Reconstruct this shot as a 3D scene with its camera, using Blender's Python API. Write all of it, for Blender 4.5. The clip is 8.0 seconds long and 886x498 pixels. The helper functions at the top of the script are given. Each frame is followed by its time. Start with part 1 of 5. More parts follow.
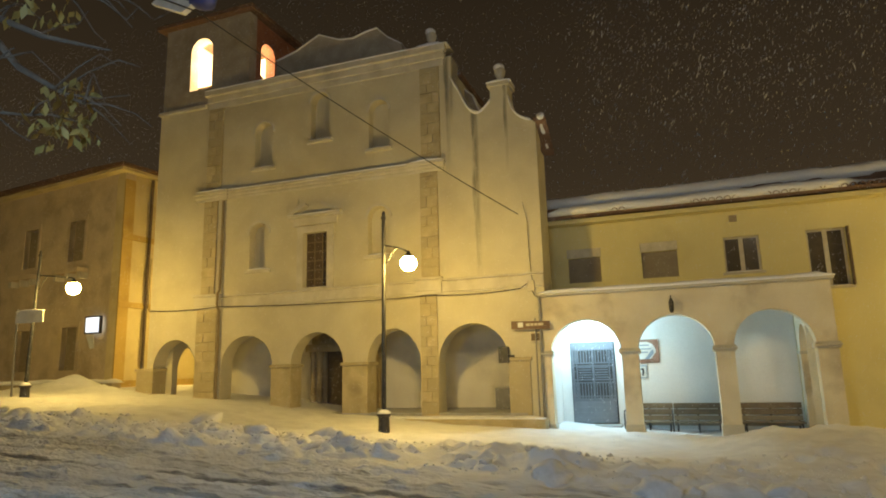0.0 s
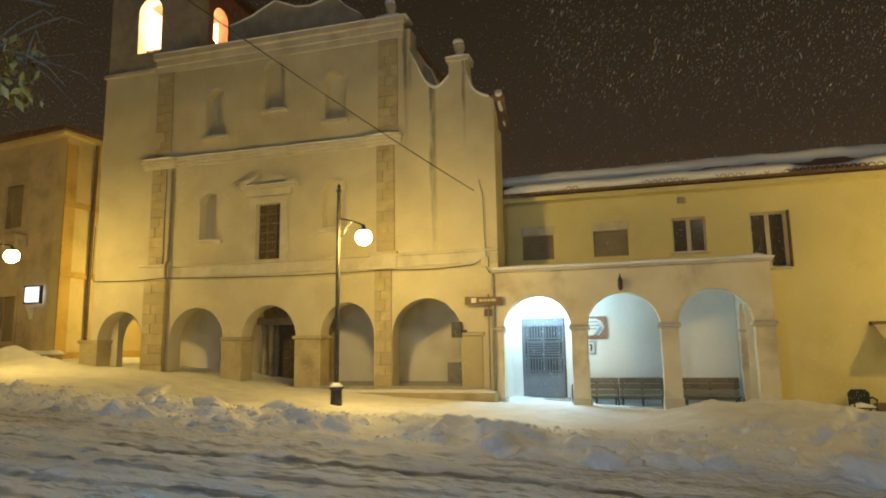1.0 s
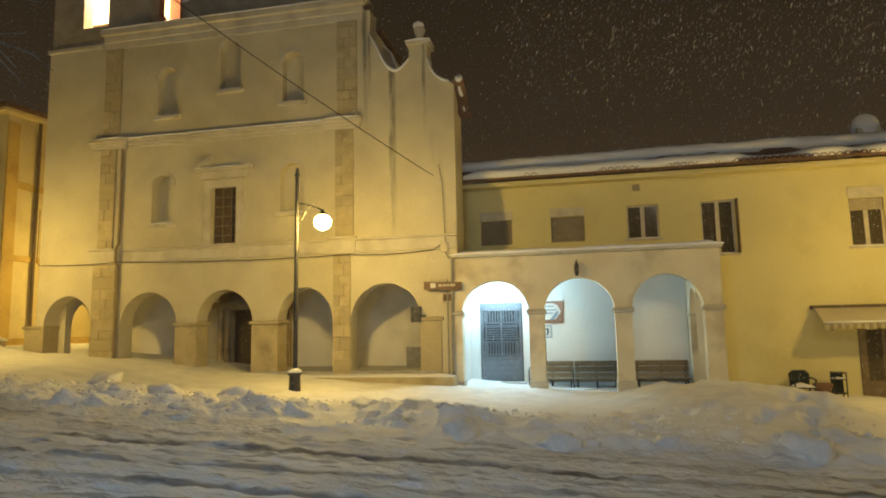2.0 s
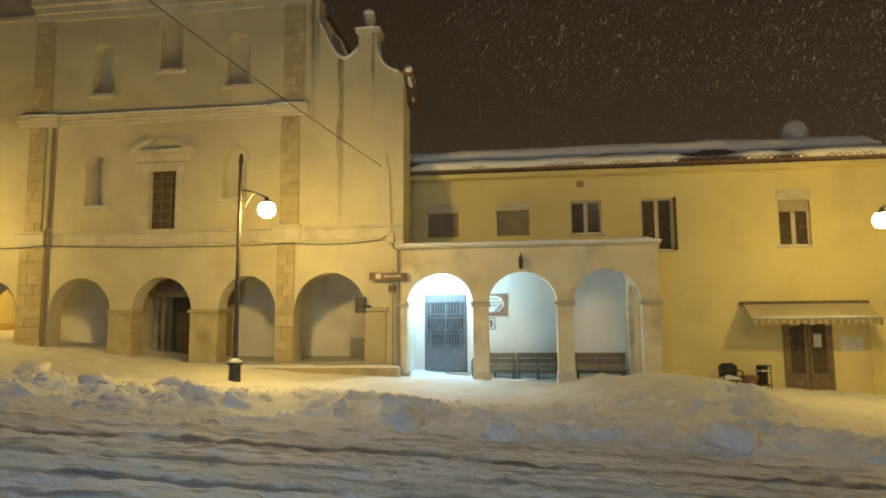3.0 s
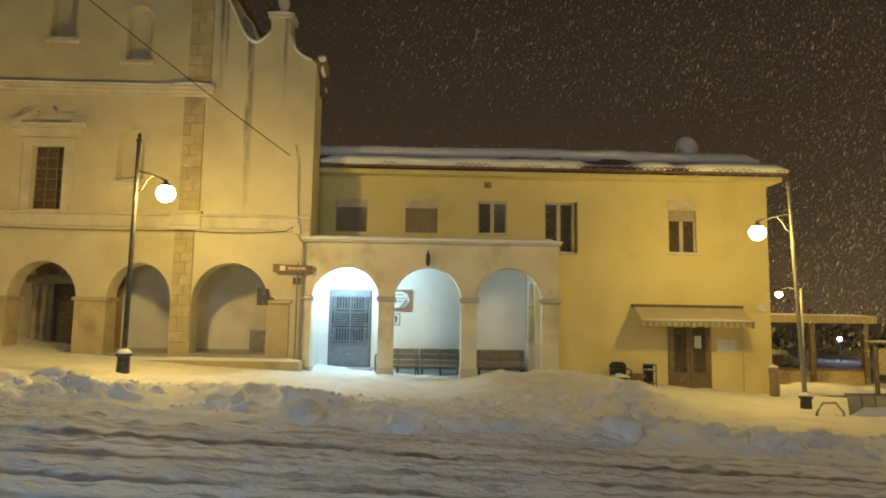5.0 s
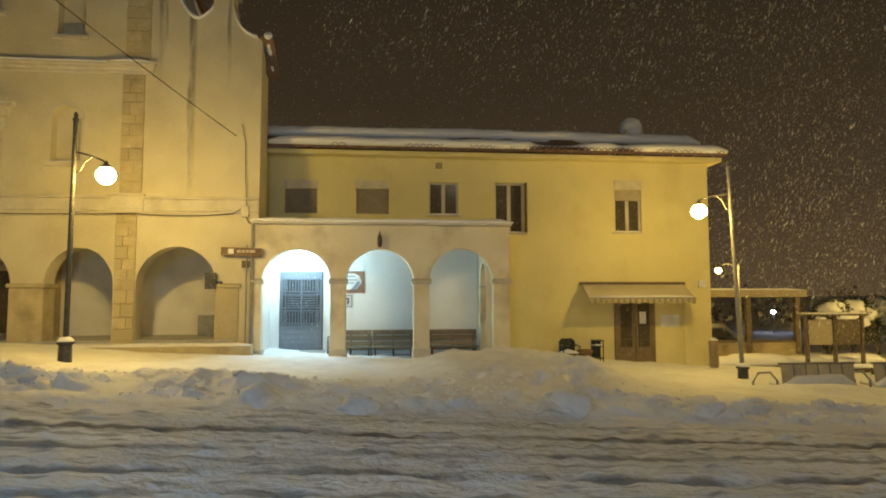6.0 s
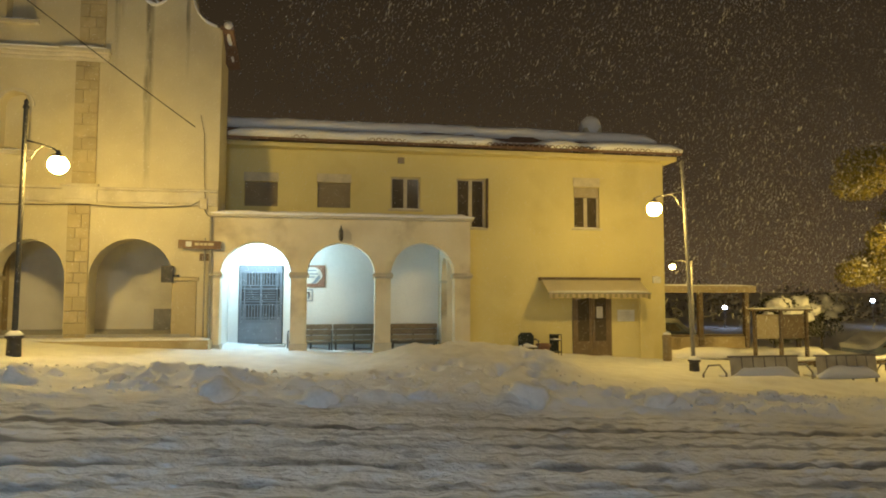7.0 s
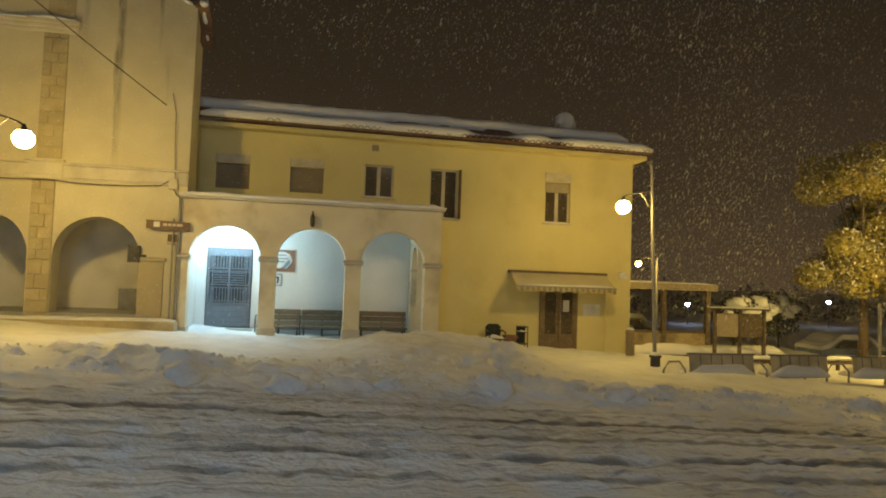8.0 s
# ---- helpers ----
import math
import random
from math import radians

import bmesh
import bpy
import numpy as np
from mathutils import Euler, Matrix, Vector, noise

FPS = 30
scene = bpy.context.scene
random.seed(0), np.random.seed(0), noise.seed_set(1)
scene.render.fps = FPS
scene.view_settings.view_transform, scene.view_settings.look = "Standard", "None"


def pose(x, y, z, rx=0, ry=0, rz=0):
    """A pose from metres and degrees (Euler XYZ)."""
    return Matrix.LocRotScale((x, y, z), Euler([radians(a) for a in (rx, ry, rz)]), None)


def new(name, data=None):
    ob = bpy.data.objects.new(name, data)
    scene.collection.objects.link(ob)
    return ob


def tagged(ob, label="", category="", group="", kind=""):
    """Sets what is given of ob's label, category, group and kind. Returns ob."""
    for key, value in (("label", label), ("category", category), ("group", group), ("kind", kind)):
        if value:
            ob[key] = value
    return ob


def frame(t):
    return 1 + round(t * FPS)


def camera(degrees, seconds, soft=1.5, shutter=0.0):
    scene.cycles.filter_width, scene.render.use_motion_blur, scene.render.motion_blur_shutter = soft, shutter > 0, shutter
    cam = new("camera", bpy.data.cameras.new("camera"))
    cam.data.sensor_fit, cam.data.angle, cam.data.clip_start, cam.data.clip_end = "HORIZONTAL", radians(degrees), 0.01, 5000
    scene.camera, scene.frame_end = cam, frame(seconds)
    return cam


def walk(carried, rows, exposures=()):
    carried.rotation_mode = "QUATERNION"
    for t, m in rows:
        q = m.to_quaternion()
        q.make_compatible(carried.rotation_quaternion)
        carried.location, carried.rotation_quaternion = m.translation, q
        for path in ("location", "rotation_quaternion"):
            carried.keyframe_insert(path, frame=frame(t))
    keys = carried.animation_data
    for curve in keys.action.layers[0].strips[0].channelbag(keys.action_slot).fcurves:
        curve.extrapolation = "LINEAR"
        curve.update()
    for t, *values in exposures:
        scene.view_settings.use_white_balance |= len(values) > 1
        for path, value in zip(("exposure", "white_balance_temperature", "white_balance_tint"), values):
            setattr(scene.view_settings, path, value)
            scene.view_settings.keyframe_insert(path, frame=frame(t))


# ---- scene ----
cam = camera(69.54, 8.0, soft=1.9)
PATH = [
    (0, pose(0.067, 0.129, 1.638, 100.653, 1.458, 20.047)),
    (0.5, pose(0.063, 0.114, 1.620, 99.535, 1.125, 17.917)),
    (1, pose(0.064, 0.102, 1.619, 98.383, 0.956, 15.858)),
    (1.5, pose(0.038, 0.071, 1.648, 97.584, 1.209, 14.144)),
    (3, pose(0.008, 0.036, 1.657, 95.995, 0.513, 7.044)),
    (3.5, pose(0.003, 0.024, 1.609, 96.164, 0.302, 4.780)),
    (4, pose(0.023, 0.012, 1.591, 96.504, 0.097, 2.753)),
    (4.5, pose(0.003, 0.002, 1.597, 96.308, -0.634, 0.573)),
    (6, pose(-0.094, -0.046, 1.606, 94.098, 0.108, -5.998)),
    (6.5, pose(-0.103, -0.088, 1.597, 93.368, 0.617, -8.227)),
    (7, pose(-0.102, -0.140, 1.584, 93.675, -0.118, -9.466)),
    (7.5, pose(-0.128, -0.189, 1.609, 93.109, -0.587, -10.974)),
    (8, pose(-0.127, -0.245, 1.641, 92.621, -2.056, -12.181)),
]
walk(cam, PATH, [(0, 0.0), (7.55, 0.0), (8.0, -0.33)])

# ---- light ----
world = bpy.data.worlds.new("night_sky")
scene.world = world
world.use_nodes = True
wt = world.node_tree
dome = wt.nodes.new("ShaderNodeTexCoord")
axis = wt.nodes.new("ShaderNodeSeparateXYZ")
fade = wt.nodes.new("ShaderNodeValToRGB")
wt.links.new(dome.outputs["Generated"], axis.inputs[0])
wt.links.new(axis.outputs[2], fade.inputs[0])
wt.links.new(fade.outputs[0], wt.nodes["Background"].inputs[0])
fade.color_ramp.elements[0].position, fade.color_ramp.elements[0].color = 0.0, (0.086, 0.056, 0.028, 1)
fade.color_ramp.elements[1].position, fade.color_ramp.elements[1].color = 0.62, (0.017, 0.0115, 0.0062, 1)
mid_glow = fade.color_ramp.elements.new(0.30)
mid_glow.color = (0.036, 0.0245, 0.013, 1)
low_glow = fade.color_ramp.elements.new(0.14)
low_glow.color = (0.054, 0.036, 0.0185, 1)
world.node_tree.nodes["Background"].inputs[1].default_value = 1.0
scene.view_settings.exposure = 0.0

SODIUM = (1.0, 0.675, 0.165)
COOL = (0.72, 0.92, 1.0)


def point_lamp(name, place, power, colour, radius=0.12):
    data = bpy.data.lights.new(name, "POINT")
    data.energy, data.color, data.shadow_soft_size = power, colour, radius
    ob = new(name, data)
    ob.location = place
    return ob


LAMP_1 = (-5.55, 13.4, 4.07)
LAMP_2 = (7.96, 15.1, 3.72)
LAMP_0 = (-16.24, 13.75, 4.25)
point_lamp("porch_light", (-2.2, 17.9, 2.9), 200, (0.50, 0.82, 1.0), 0.08)
point_lamp("belfry_light", (-14.55, 18.2, 12.75), 900, (1.0, 0.70, 0.36), 0.15)
point_lamp("wall_light", (11.1, 19.7, 2.30), 90, SODIUM, 0.06)
# ---- materials ----


def material(name, base, rough=0.8, second=None, scale=4.0, fine=60.0, bump=0.2, stain=None, stain_scale=0.8, metal=0.0, stain_amount=0.5, random_tint=0.0):
    """Two scales of variation, an optional stain, and fine relief."""
    m = bpy.data.materials.new(name)
    m.use_nodes = True
    nt = m.node_tree
    bs = nt.nodes["Principled BSDF"]
    bs.inputs["Roughness"].default_value = rough
    bs.inputs["Metallic"].default_value = metal
    co = nt.nodes.new("ShaderNodeTexCoord")

    def tex(s, detail=5.0):
        n = nt.nodes.new("ShaderNodeTexNoise")
        n.inputs["Scale"].default_value = s
        n.inputs["Detail"].default_value = detail
        nt.links.new(co.outputs["Object"], n.inputs["Vector"])
        return n.outputs["Fac"]

    def mix(a, b, fac):
        n = nt.nodes.new("ShaderNodeMix")
        n.data_type = "RGBA"
        for sock, v in ((n.inputs[6], a), (n.inputs[7], b), (n.inputs[0], fac)):
            if isinstance(v, (tuple, float)):
                sock.default_value = (*v, 1) if isinstance(v, tuple) else v
            else:
                nt.links.new(v, sock)
        return n.outputs[2]

    def ramp(v, lo, hi, top=1.0):
        n = nt.nodes.new("ShaderNodeMapRange")
        n.inputs[1].default_value, n.inputs[2].default_value, n.inputs[4].default_value = lo, hi, top
        nt.links.new(v, n.inputs[0])
        return n.outputs[0]

    second = second or tuple(c * 0.72 for c in base)
    colour = mix(base, second, ramp(tex(scale), 0.35, 0.7))
    colour = mix(colour, tuple(c * 0.8 for c in base), ramp(tex(fine), 0.45, 0.75, 0.6))
    if stain:
        colour = mix(colour, stain, ramp(tex(stain_scale, 8.0), 0.52, 0.72, stain_amount))
    if random_tint:
        info = nt.nodes.new("ShaderNodeObjectInfo")
        colour = mix(colour, tuple(c * (1 - random_tint) for c in base), info.outputs["Random"])
    nt.links.new(colour, bs.inputs["Base Color"])
    if bump:
        b = nt.nodes.new("ShaderNodeBump")
        b.inputs["Strength"].default_value = bump
        b.inputs["Distance"].default_value = 0.02
        nt.links.new(tex(fine), b.inputs["Height"])
        nt.links.new(b.outputs[0], bs.inputs["Normal"])
    return m


def glow(name, colour, strength):
    m = bpy.data.materials.new(name)
    m.use_nodes = True
    bs = m.node_tree.nodes["Principled BSDF"]
    bs.inputs["Base Color"].default_value = (*colour, 1)
    bs.inputs["Emission Color"].default_value = (*colour, 1)
    bs.inputs["Emission Strength"].default_value = strength
    return m


PLASTER = material("church_plaster", (0.62, 0.57, 0.41), 0.9, (0.53, 0.48, 0.34), 1.1, 30, 0.45, (0.40, 0.35, 0.25), 0.5, stain_amount=0.55)


def damp_streaks(m, places):
    """Long dark damp runs down a wall: (x, half width, from z, to z)."""
    nt, L = m.node_tree, m.node_tree.links
    bs = nt.nodes["Principled BSDF"]
    was = bs.inputs["Base Color"].links[0].from_socket
    co = nt.nodes.new("ShaderNodeTexCoord")
    sep = nt.nodes.new("ShaderNodeSeparateXYZ")
    L.new(co.outputs["Object"], sep.inputs[0])
    mp = nt.nodes.new("ShaderNodeMapping")
    mp.inputs["Scale"].default_value = (5, 5, 0.7)
    nz = nt.nodes.new("ShaderNodeTexNoise")
    nz.inputs["Scale"].default_value = 1.5
    L.new(co.outputs["Object"], mp.inputs[0])
    L.new(mp.outputs[0], nz.inputs["Vector"])

    def math_node(op, a, b):
        n = nt.nodes.new("ShaderNodeMath")
        n.operation = op
        for s, v in zip(n.inputs, (a, b)):
            if isinstance(v, (int, float)):
                s.default_value = v
            else:
                L.new(v, s)
        return n.outputs[0]

    def rng(v, a, b):
        n = nt.nodes.new("ShaderNodeMapRange")
        n.inputs[1].default_value, n.inputs[2].default_value = a, b
        L.new(v, n.inputs[0])
        return n.outputs[0]

    total = None
    for x, w, z0, z1 in places:
        band = rng(math_node("ABSOLUTE", math_node("ADD", math_node("SUBTRACT", sep.outputs[0], x), math_node("MULTIPLY", math_node("SUBTRACT", nz.outputs["Fac"], 0.5), w * 1.6)), 0), w, w * 0.35)
        fade = math_node("MULTIPLY", rng(sep.outputs[2], z0, z0 + (z1 - z0) * 0.7), rng(nz.outputs["Fac"], 0.25, 0.6))
        one = math_node("MULTIPLY", band, fade)
        total = one if total is None else math_node("MAXIMUM", total, one)
    mix = nt.nodes.new("ShaderNodeMix")
    mix.data_type = "RGBA"
    mix.inputs[7].default_value = (0.10, 0.085, 0.06, 1)
    L.new(math_node("MULTIPLY", total, 0.75), mix.inputs[0])
    L.new(was, mix.inputs[6])
    L.new(mix.outputs[2], bs.inputs["Base Color"])


damp_streaks(PLASTER, [(-4.93, 0.12, 3.2, 9.1), (-4.0, 0.06, 7.0, 9.3), (-5.75, 0.10, 7.0, 10.6)])
PLASTER_PORCH = material("porch_plaster", (0.80, 0.77, 0.68), 0.9, (0.72, 0.68, 0.58), 1.2, 40, 0.15, (0.42, 0.39, 0.33), 1.1, stain_amount=0.4)
STONE = material("limestone", (0.56, 0.48, 0.30), 0.9, (0.40, 0.33, 0.19), 2.5, 25, 0.5, (0.18, 0.15, 0.10), 1.6, stain_amount=0.7, random_tint=0.3)
MOULD = material("moulding_plaster", (0.62, 0.58, 0.48), 0.85, (0.50, 0.46, 0.36), 2.0, 40, 0.2, (0.33, 0.29, 0.22), 1.3)
YELLOW = material("ochre_wall_paint", (0.71, 0.63, 0.31), 0.85, (0.65, 0.57, 0.27), 0.6, 50, 0.12, (0.48, 0.40, 0.16), 0.7, stain_amount=0.45)
PORTICO = material("portico_plaster", (0.79, 0.72, 0.54), 0.88, (0.68, 0.60, 0.42), 1.3, 40, 0.3, (0.36, 0.29, 0.18), 0.9, stain_amount=0.85)
WHITE = material("white_wall_paint", (0.78, 0.78, 0.76), 0.85, (0.70, 0.70, 0.68), 1.0, 50, 0.1)
BRICK = material("brick_red", (0.36, 0.16, 0.09), 0.9, (0.26, 0.11, 0.07), 3.0, 20, 0.4)
TOWER = material("tower_stone", (0.42, 0.37, 0.29), 0.95, (0.30, 0.26, 0.20), 2.2, 14, 0.6, (0.15, 0.13, 0.10), 1.0)
DARKSTONE = material("old_stone", (0.42, 0.35, 0.22), 0.95, (0.28, 0.22, 0.14), 1.6, 12, 0.7, (0.09, 0.07, 0.05), 0.8, stain_amount=0.8)
SNOW = material("fresh_snow", (0.84, 0.84, 0.85), 0.7, (0.78, 0.78, 0.80), 1.5, 30, 0.35)
CLUMP = material("snow_lump", (0.82, 0.82, 0.84), 0.75, (0.72, 0.72, 0.74), 3.0, 22, 0.7, (0.5, 0.48, 0.45), 2.0, stain_amount=0.3)
WOOD = material("brown_wood", (0.12, 0.085, 0.052), 0.6, (0.075, 0.052, 0.032), 5, 60, 0.3)
BENCHWOOD = material("weathered_wood", (0.22, 0.165, 0.10), 0.7, (0.14, 0.105, 0.065), 6, 50, 0.4)
DOORWOOD = material("door_wood", (0.21, 0.152, 0.085), 0.45, (0.15, 0.108, 0.06), 5, 60, 0.25)
PIPE = material("brown_painted_pipe", (0.27, 0.205, 0.11), 0.6, (0.20, 0.15, 0.08), 4, 50, 0.1)
BLIND = material("dusty_blind", (0.30, 0.25, 0.17), 0.75, (0.25, 0.205, 0.14), 3, 40, 0.1)
TILE = material("roof_tile", (0.20, 0.12, 0.08), 0.9, (0.12, 0.075, 0.05), 5, 30, 0.5)
IRON = material("dark_iron", (0.05, 0.05, 0.05), 0.5, (0.09, 0.085, 0.08), 8, 60, 0.2, metal=0.4)
GALV = material("painted_steel", (0.30, 0.29, 0.27), 0.5, (0.22, 0.21, 0.20), 6, 60, 0.15, metal=0.3)
GATE = material("grey_painted_metal", (0.19, 0.205, 0.235), 0.5, (0.16, 0.175, 0.20), 5, 60, 0.15, metal=0.3)
CABLE = material("black_cable", (0.03, 0.028, 0.025), 0.6, bump=0)
GLASS = material("dark_window_glass", (0.08, 0.066, 0.045), 0.1, (0.11, 0.09, 0.06), 3, 20, 0.0)
SHUTTER = material("brown_shutter", (0.14, 0.10, 0.06), 0.7, (0.10, 0.07, 0.045), 4, 40, 0.2)
BEIGE = material("beige_blind", (0.42, 0.36, 0.24), 0.75, (0.36, 0.30, 0.20), 3, 40, 0.1)
FRAMEW = material("pale_window_frame", (0.62, 0.56, 0.42), 0.6, bump=0.05)
AWNING = material("cream_awning_cloth", (0.78, 0.72, 0.58), 0.85, (0.68, 0.62, 0.48), 2, 60, 0.15)
AWNSTRIPE = material("green_awning_stripe", (0.26, 0.23, 0.12), 0.85, bump=0.1)
LIGHTSTEEL = material("pale_sheet_steel", (0.66, 0.64, 0.60), 0.45, (0.42, 0.40, 0.37), 3, 40, 0.15, metal=0.2)
PLASTIC = material("green_plastic", (0.02, 0.028, 0.022), 0.4, bump=0.05)
TERRA = material("terracotta", (0.26, 0.14, 0.08), 0.8, bump=0.2)
BROWNSIGN = material("brown_sign_paint", (0.17, 0.095, 0.045), 0.5, bump=0.05)
WHITESIGN = material("white_sign_paint", (0.75, 0.75, 0.72), 0.5, bump=0.03)
BLUE = material("blue_sign_paint", (0.02, 0.035, 0.22), 0.5, bump=0.03)
GREYPIC = material("grey_blue_print", (0.25, 0.32, 0.42), 0.5, bump=0.02)
BROWNFRAME = material("brown_board", (0.28, 0.15, 0.10), 0.6, bump=0.1)
FLOORSTONE = material("porch_paving", (0.42, 0.42, 0.42), 0.6, (0.32, 0.32, 0.32), 3, 30, 0.2)
BARK = material("bark", (0.09, 0.065, 0.045), 0.95, (0.05, 0.035, 0.025), 6, 25, 0.8)
LEAF = material("autumn_leaf", (0.34, 0.28, 0.06), 0.7, (0.20, 0.18, 0.04), 3, 30, 0.0)
DARKLEAF = material("dark_leaf", (0.05, 0.055, 0.025), 0.7, (0.03, 0.03, 0.015), 3, 30, 0.0)
BULB_1 = glow("sodium_bulb", SODIUM, 440.0)
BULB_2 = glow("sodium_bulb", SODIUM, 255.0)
BULB_0 = glow("sodium_bulb", SODIUM, 390.0)
BULB_3 = glow("sodium_bulb", SODIUM, 1500.0)
# the next two bulbs belong to fill lamps added out of view
BULB_FILL = glow("neutral_fill_bulb", (1.0, 0.83, 0.56), 1680.0)
BULB_COOL_FILL = glow("cool_fill_bulb", (0.36, 0.68, 1.0), 640.0)
BULBW = glow("white_bulb", (0.9, 0.97, 1.0), 18.0)
LITSIGN = glow("lit_sign_face", (0.85, 0.92, 1.0), 1.3)
PALACE = material("palace_stone", (0.66, 0.55, 0.38), 0.95, (0.52, 0.43, 0.29), 1.2, 10, 0.7, (0.34, 0.27, 0.18), 0.6, stain_amount=0.7)
DULLLEAF = material("withered_leaf", (0.22, 0.15, 0.03), 0.7, (0.13, 0.09, 0.02), 3, 30, 0.0)


def ground_material():
    m = bpy.data.materials.new("ground_snow")
    m.use_nodes = True
    nt, L = m.node_tree, m.node_tree.links
    bs = nt.nodes["Principled BSDF"]
    bs.inputs["Roughness"].default_value = 0.65
    co = nt.nodes.new("ShaderNodeTexCoord")

    def tex(s, stretch=(1, 1, 1), detail=6):
        mp = nt.nodes.new("ShaderNodeMapping")
        mp.inputs["Scale"].default_value = stretch
        n = nt.nodes.new("ShaderNodeTexNoise")
        n.inputs["Scale"].default_value, n.inputs["Detail"].default_value = s, detail
        L.new(co.outputs["Object"], mp.inputs[0])
        L.new(mp.outputs[0], n.inputs["Vector"])
        return n.outputs["Fac"]

    def rng(v, a, b, lo=0.0, hi=1.0):
        n = nt.nodes.new("ShaderNodeMapRange")
        for k, q in enumerate((a, b, lo, hi)):
            n.inputs[k + 1].default_value = q
        L.new(v, n.inputs[0])
        return n.outputs[0]

    def mix(a, b, fac):
        n = nt.nodes.new("ShaderNodeMix")
        n.data_type = "RGBA"
        for sock, v in ((n.inputs[6], a), (n.inputs[7], b), (n.inputs[0], fac)):
            if isinstance(v, tuple):
                sock.default_value = (*v, 1)
            else:
                L.new(v, sock)
        return n.outputs[2]

    def mul(a, b):
        n = nt.nodes.new("ShaderNodeMath")
        n.operation = "MULTIPLY"
        L.new(a, n.inputs[0])
        L.new(b, n.inputs[1])
        return n.outputs[0]

    sep = nt.nodes.new("ShaderNodeSeparateXYZ")
    L.new(co.outputs["Object"], sep.inputs[0])
    wob = nt.nodes.new("ShaderNodeMath")
    wob.operation = "MULTIPLY_ADD"
    wob.inputs[1].default_value = 1.6
    L.new(tex(0.7), wob.inputs[0])
    L.new(sep.outputs[1], wob.inputs[2])
    road = rng(wob.outputs[0], 9.2, 9.9, 1.0, 0.0)
    clean = mix((0.84, 0.84, 0.85), (0.74, 0.74, 0.76), rng(tex(2.0), 0.4, 0.7))
    packed = mix((0.82, 0.82, 0.83), (0.62, 0.61, 0.60), rng(tex(1.3, (0.18, 1.6, 1)), 0.38, 0.66))
    packed = mix(packed, (0.20, 0.19, 0.18), rng(tex(4.0, (0.10, 2.2, 1)), 0.54, 0.70, 0, 0.6))
    packed = mix(packed, (0.13, 0.12, 0.11), rng(tex(7.0, (0.35, 1.5, 1)), 0.56, 0.68, 0, 0.6))
    def calc(op, a, b, c=0.0):
        n = nt.nodes.new("ShaderNodeMath")
        n.operation = op
        for sock, q in zip(n.inputs, (a, b, c)):
            if isinstance(q, float):
                sock.default_value = q
            else:
                L.new(q, sock)
        return n.outputs[0]

    # wheel lines: rut shade and slush painted dark, on the course given by rut_line()
    px_, py_ = sep.outputs[0], sep.outputs[1]
    wave = calc("ADD", calc("MULTIPLY", calc("SINE", calc("MULTIPLY", px_, 0.9), 0.0), 0.05), calc("MULTIPLY", calc("SINE", calc("MULTIPLY_ADD", px_, 2.3, 1.0), 0.0), 0.03))
    course = calc("ADD", calc("MULTIPLY_ADD", px_, -0.05, py_), wave)
    ragged = calc("MULTIPLY_ADD", tex(6.0, (0.5, 1, 1)), 0.10, course)
    # uneven mask that breaks the painted lines along the road
    worn = rng(tex(0.8, (1, 0.3, 1)), 0.36, 0.52)
    for centre, wide, depth in ((7.62, 0.09, 0.85), (8.32, 0.07, 0.4), (6.70, 0.08, 0.6), (5.92, 0.09, 0.75), (5.27, 0.08, 0.6), (7.15, 0.05, 0.45)):
        off = calc("ABSOLUTE", calc("SUBTRACT", ragged, centre), 0.0)
        packed = mix(packed, (0.10, 0.092, 0.085), mul(rng(off, wide, wide * 0.3, 0.0, depth), worn))
    dirty = mix(clean, (0.58, 0.55, 0.50), mul(rng(tex(1.8), 0.5, 0.75, 0, 0.45), rng(sep.outputs[1], 13.0, 14.5, 1.0, 0.2)))
    L.new(mix(dirty, packed, road), bs.inputs["Base Color"])
    b = nt.nodes.new("ShaderNodeBump")
    b.inputs["Strength"].default_value, b.inputs["Distance"].default_value = 1.0, 0.09
    L.new(rng(road, 0.0, 1.0, 0.3, 1.0), b.inputs["Strength"])
    L.new(tex(17.0, (0.6, 1.0, 1)), b.inputs["Height"])
    L.new(b.outputs[0], bs.inputs["Normal"])
    return m


GROUND = ground_material()

# ---- builders ----


def thing(name, label, category, place=(0, 0, 0), group="", kind=""):
    ob = new(name)
    ob.empty_display_size = 0.2
    ob.location = place
    return tagged(ob, label, category, group, kind)


def part(name, bm, mat, parent=None, label="", at=None, smooth=False):
    me = bpy.data.meshes.new(name)
    bm.normal_update()
    bm.to_mesh(me)
    bm.free()
    if smooth:
        for p in me.polygons:
            p.use_smooth = True
    me.materials.append(mat)
    return place_mesh(name, me, parent, label, at)


def place_mesh(name, me, parent=None, label="", at=None):
    """Links a mesh given in world metres under a thing that stands unturned (or turned about z) at its place."""
    ob = new(name, me)
    if parent is not None:
        ob.parent = parent
        ob.matrix_parent_inverse = parent_world(parent).inverted()
    if at is not None:
        ob.matrix_basis = at
    if label:
        ob["label"] = label
    return ob


def parent_world(ob):
    m = ob.matrix_basis.copy()
    while ob.parent:
        m = ob.parent.matrix_basis @ (ob.matrix_parent_inverse @ m)
        ob = ob.parent
    return m


